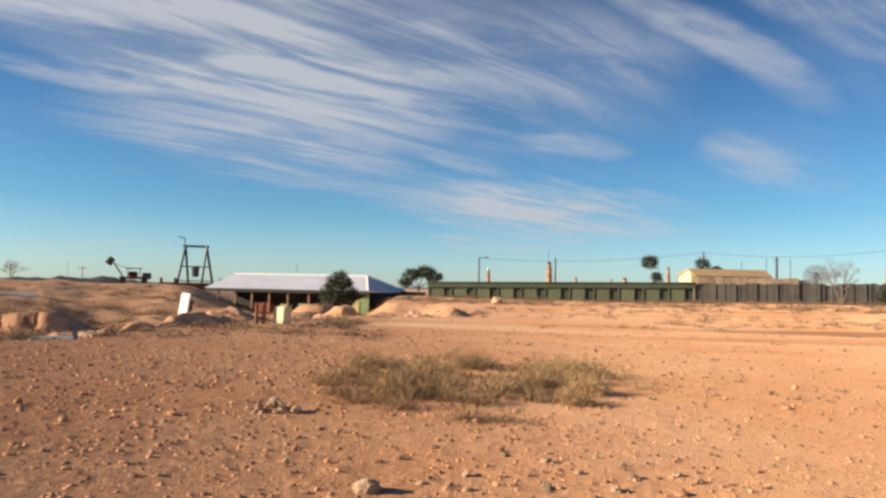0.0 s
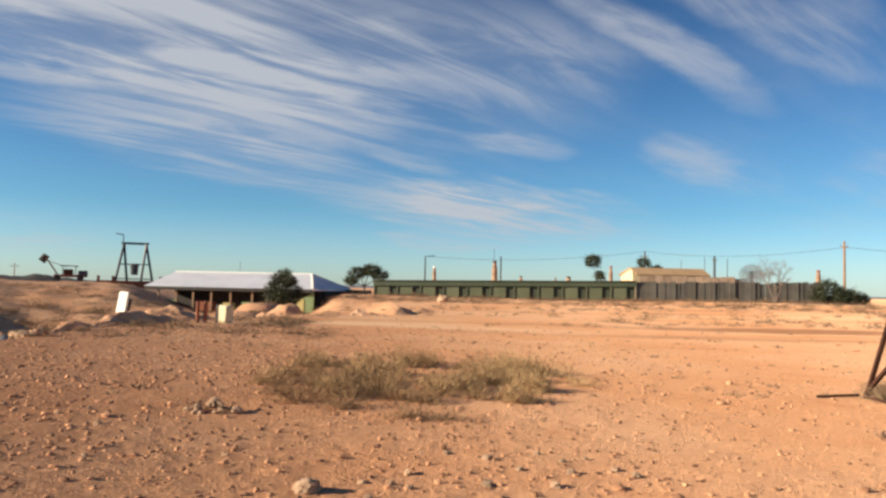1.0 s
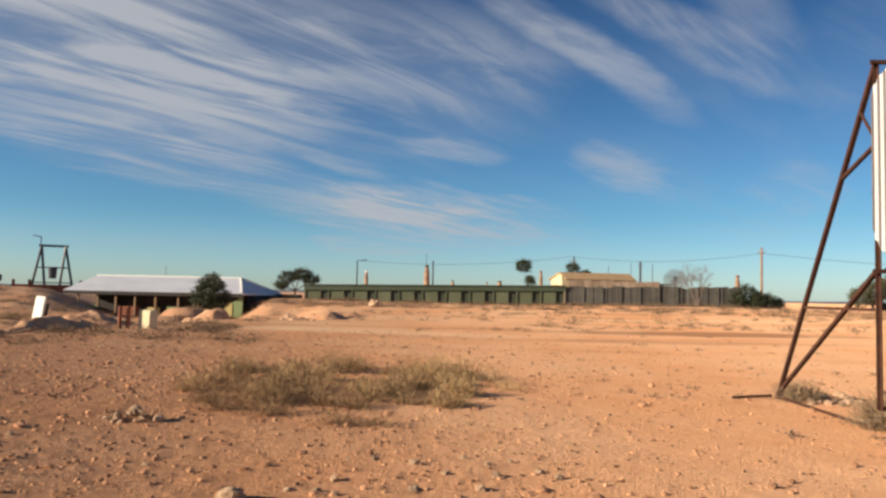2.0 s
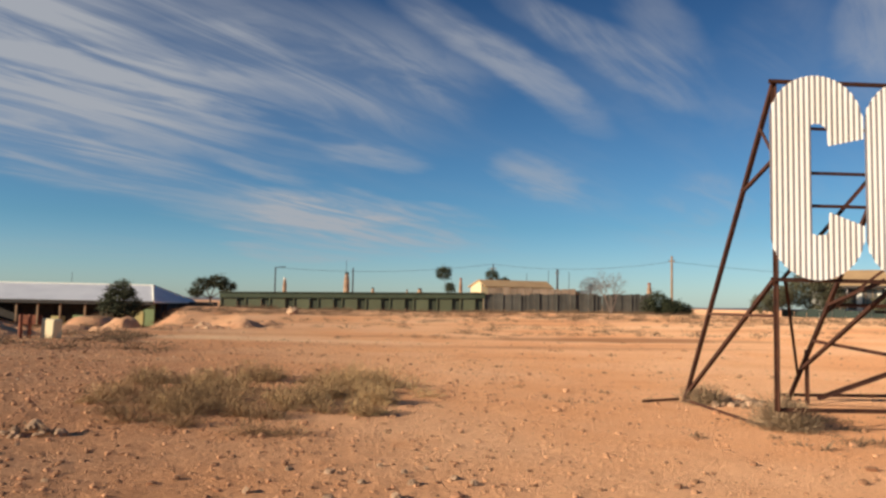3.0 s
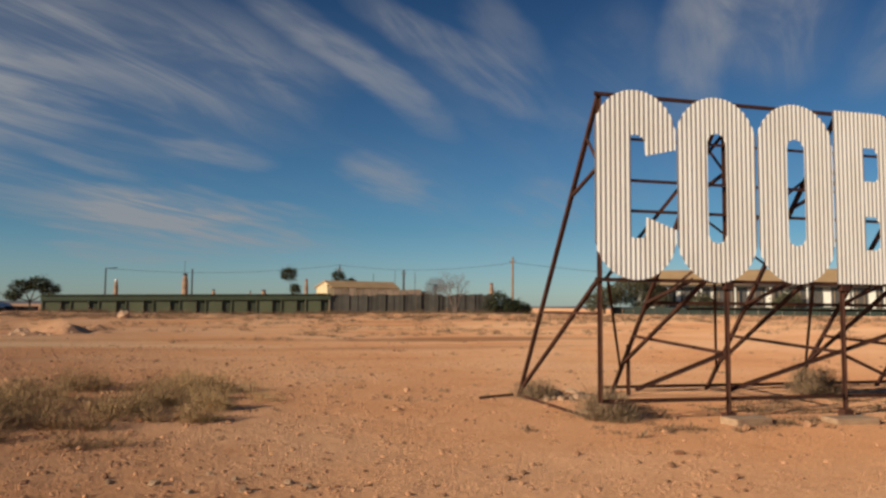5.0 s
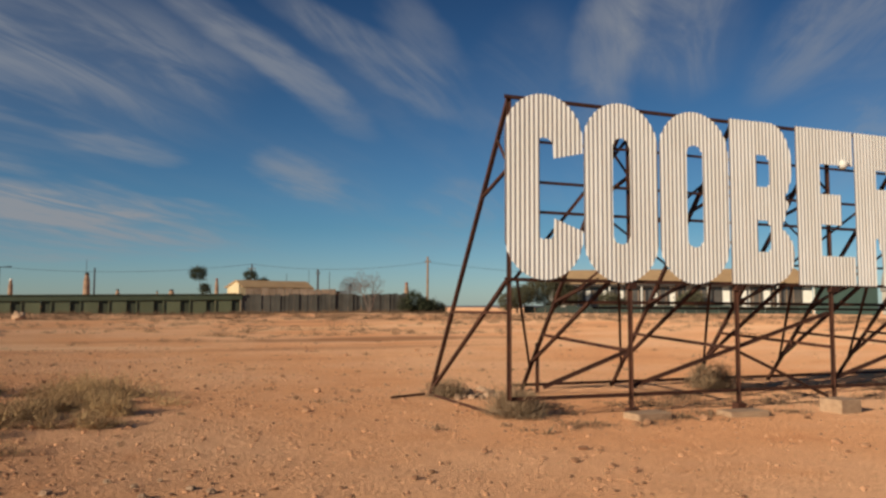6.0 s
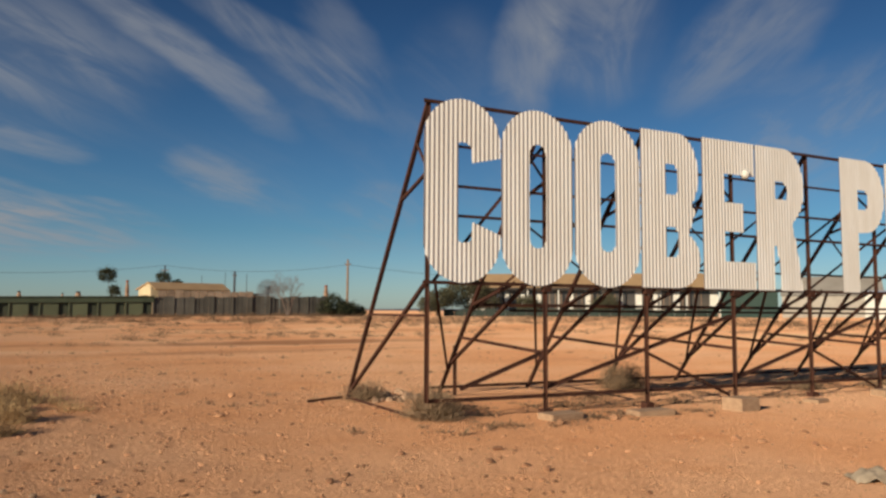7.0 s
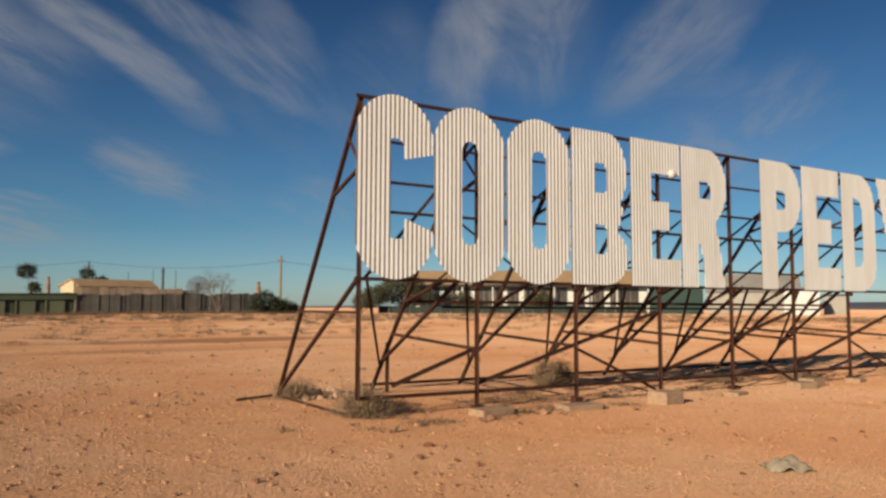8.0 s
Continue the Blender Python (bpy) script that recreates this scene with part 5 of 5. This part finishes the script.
def build_dish():
    r = 92.0
    base = gz(14.6, r)
    root = empty("satellite_dish", Matrix.Translation(base) @ Matrix.Rotation(radians(-14.6), 4, "Z"))
    tagged(root, "large grey mesh satellite dish on a post", "dish")
    h = level(1.35, r) - base.z
    tilt = Matrix.Translation((0, 0, h)) @ Matrix.Rotation(radians(68), 4, "X")
    bm = bmesh.new()
    rings, seg = 9, 36
    rows = []
    for i in range(rings + 1):
        q = 1.35 * i / rings
        rows.append([bm.verts.new((q * math.cos(2 * math.pi * k / seg), q * math.sin(2 * math.pi * k / seg), 0.28 * (q / 1.35) ** 2)) for k in range(seg if i else 1)])
    for i in range(rings):
        for k in range(seg):
            a0, a1 = rows[i], rows[i + 1]
            if i == 0:
                bm.faces.new((a0[0], a1[k], a1[(k + 1) % seg]))
            else:
                bm.faces.new((a0[k], a1[k], a1[(k + 1) % seg], a0[(k + 1) % seg]))
    bmesh.ops.transform(bm, matrix=tilt, verts=bm.verts)
    d = part("reflector", bm, M_DISH, root)
    d.modifiers.new("mesh_wires", "WIREFRAME").thickness = 0.05
    bm = bmesh.new()
    put_tube(bm, (0, 0.1, -0.2), (0, 0.1, h), 0.09, 0.09, 8)
    part("post", bm, M_STEEL, root)
    bm = bmesh.new()
    for k in range(3):
        a = 2 * math.pi * k / 3 + 0.5
        put_tube(bm, tilt @ Vector((1.2 * math.cos(a), 1.2 * math.sin(a), 0.22)), tilt @ Vector((0, 0, 0.95)), 0.025, 0.025, 5)
    put_tube(bm, tilt @ Vector((0, 0, 0.85)), tilt @ Vector((0, 0, 1.1)), 0.13, 0.13, 8)
    part("feed", bm, M_STEEL, root)


build_dish()


# ---- buildings behind the sign ----
def build_long_house():
    r = 104.0
    a, b = polar(29.3, r - 2), polar(47.2, r - 2)
    yaw = math.atan2(b.y - a.y, b.x - a.x)
    n = (b - a).length
    zb = 0.85
    root = empty("house", Matrix.Translation((a.x, a.y, zb)) @ Matrix.Rotation(yaw, 4, "Z"))
    tagged(root, "long white house with a tan roof and shaded windows", "house")
    mid = 98.0
    e, rd = level(1.72, mid) - zb, level(2.95, mid) - zb
    bm = bmesh.new()
    put_box(bm, n / 2, 3.5, e / 2, n, 6, e)
    part("wall", bm, M_WHITE, root)
    bm = bmesh.new()
    v = [bm.verts.new(p) for p in ((-0.6, -0.9, e), (n + 0.6, -0.9, e), (n - 1.5, 3.5, rd), (1.5, 3.5, rd), (-0.6, 7, e), (n + 0.6, 7, e))]
    for f in ((0, 1, 2, 3), (3, 2, 5, 4), (0, 3, 4), (1, 5, 2)):
        bm.faces.new([v[i] for i in f])
    roof = part("roof", bm, M_ROOFY, root)
    roof.modifiers.new("thickness", "SOLIDIFY").thickness = 0.1
    bm = bmesh.new()
    put_box(bm, n / 2, -0.95, e - 0.05, n + 1.2, 0.1, 0.28)
    part("fascia", bm, M_DARK, roof)
    x = 1.2
    rng = random.Random(4)
    k = 0
    while x < n - 1.5:
        w = 3.6 if k % 3 == 0 else 1.5
        win = None
        bm = bmesh.new()
        put_box(bm, x + w / 2, 0.46, e * 0.60, w, 0.12, e * 0.66)
        win = part("window", bm, M_GLASS, root)
        for q in range(int(w / 0.75)):
            bm = bmesh.new()
            put_box(bm, x + 0.35 + q * 0.75, 0.40, e * 0.60, 0.08, 0.06, e * 0.66)
            part("mullion", bm, M_WOOD, win)
        x += w + rng.uniform(0.5, 0.9)
        k += 1
    bm = bmesh.new()
    put_box(bm, n / 2, -0.6, e * 0.20, n + 1, 0.5, 0.14)
    part("deck", bm, M_DARK, root)
    for i in range(9):
        bm = bmesh.new()
        put_box(bm, i * n / 8, -0.7, e / 2, 0.16, 0.16, e)
        part("veranda_post", bm, M_WHITE, root)


build_long_house()


def build_shed(name, az0, az1, r, el_wall, el_ridge, depth, wall, roof_mat, label):
    a, b = polar(az0, r), polar(az1, r)
    yaw = math.atan2(b.y - a.y, b.x - a.x)
    n = (b - a).length
    zb = min(ground_z(a.x, a.y), ground_z(b.x, b.y)) - 0.1
    root = empty(name, Matrix.Translation((a.x, a.y, zb)) @ Matrix.Rotation(yaw, 4, "Z"))
    tagged(root, label, "shed")
    e, rd = level(el_wall, r) - zb, level(el_ridge, r) - zb
    seg = max(3, int(n / 0.9))
    for k in range(seg):
        bm = bmesh.new()
        put_box(bm, (k + 0.5) * n / seg, 0, e / 2, n / seg * 0.985, 0.06, e)
        part("wall_sheet", bm, wall, root)
    bm = bmesh.new()
    put_box(bm, n / 2, depth / 2 + 0.06, e / 2, n - 0.05, depth, e - 0.02)
    part("body", bm, wall, root)
    bm = bmesh.new()
    v = [bm.verts.new(p) for p in ((-0.2, -0.3, e), (n + 0.2, -0.3, e), (n + 0.2, depth / 2, rd), (-0.2, depth / 2, rd), (-0.2, depth + 0.3, e), (n + 0.2, depth + 0.3, e))]
    for f in ((0, 1, 2, 3), (3, 2, 5, 4), (0, 3, 4), (1, 5, 2)):
        bm.faces.new([v[i] for i in f])
    part("roof", bm, roof_mat, root)


build_shed("green_shed", 47.3, 51.0, 96, 1.45, 1.6, 6, M_DGREEN, M_DGREEN, "dark green sheet iron shed beside the house")
build_shed("grey_shed", 51.2, 57.2, 118, 1.15, 2.55, 14, M_GREYW, M_GREYW, "large grey iron shed with a gable roof")
build_shed("white_shed", 56.2, 58.4, 92, 1.35, 1.5, 4, M_WHITE, M_ROOFW, "small white shed on open sand")
build_shed("grey_hut", 58.6, 60.0, 100, 0.9, 1.0, 3, M_GREYW, M_GREYW, "small grey iron hut on open sand")
build_tree("tree", T(27.0, 92), [(0, 0, 1.9, 1.3, 0.9), (1.2, 0, 2.3, 1.2, 0.9), (-1.2, 0, 1.3, 1.1, 0.9)], 0.16, 0.16, M_LEAFG, 330, "grey-green desert tree behind the sign", 21, width=0.07)
build_tree("tree", T(29.2, 95), [(0, 0, 3.9, 1.6, 0.9), (1.7, 0, 3.2, 1.5, 0.9), (-1.5, 0, 2.7, 1.5, 0.9), (3.2, 0, 2.2, 1.2, 0.9), (0.4, 0, 1.6, 1.5, 0.8)], 0.18, 0.16, M_LEAFG, 330, "broad grey-green desert tree beside the long house", 22, width=0.07)
build_tree("tree", T(33.6, 99), [(0, 0, 1.6, 1.2, 0.8), (1.4, 0, 1.3, 1.0, 0.8)], 0.12, 0.16, M_LEAFG, 330, "garden shrub in front of the white house", 23, width=0.07)
build_tree("tree", T(39.5, 98), [(0, 0, 1.7, 1.2, 0.9), (-1.2, 0, 1.4, 1.0, 0.8)], 0.12, 0.16, M_LEAFG, 330, "garden shrub in front of the white house", 24, width=0.07)


# ---- far hills on the skyline ----
def build_hills():
    bm = bmesh.new()
    seg = 160
    rows = []
    for i in range(seg + 1):
        az = -60 + 150 * i / seg
        p = polar(az, 4200)
        h = 12 + 12 * noise.noise((az * 0.12, 0, 1)) + 24 * sstep(40, 60, az)
        q = polar(az, 4500)
        rows.append([bm.verts.new((p.x, p.y, -5)), bm.verts.new((q.x, q.y, h)), bm.verts.new((q.x * 1.03, q.y * 1.03, -5))])
    for a, b in zip(rows, rows[1:]):
        for k in range(2):
            bm.faces.new((a[k], b[k], b[k + 1], a[k + 1]))
    ob = part("backdrop", bm, M_HILL, smooth=True)
    tagged(ob, "low hazy blue-brown hills on the skyline", "hills", kind="structure")


# the haze of distance is mixed into this grey hill colour
M_HILL = material("far_hills", (0.20, 0.19, 0.20), (0.16, 0.16, 0.18), 0.95, scale=0.003, bump_scale=0.02)
build_hills()
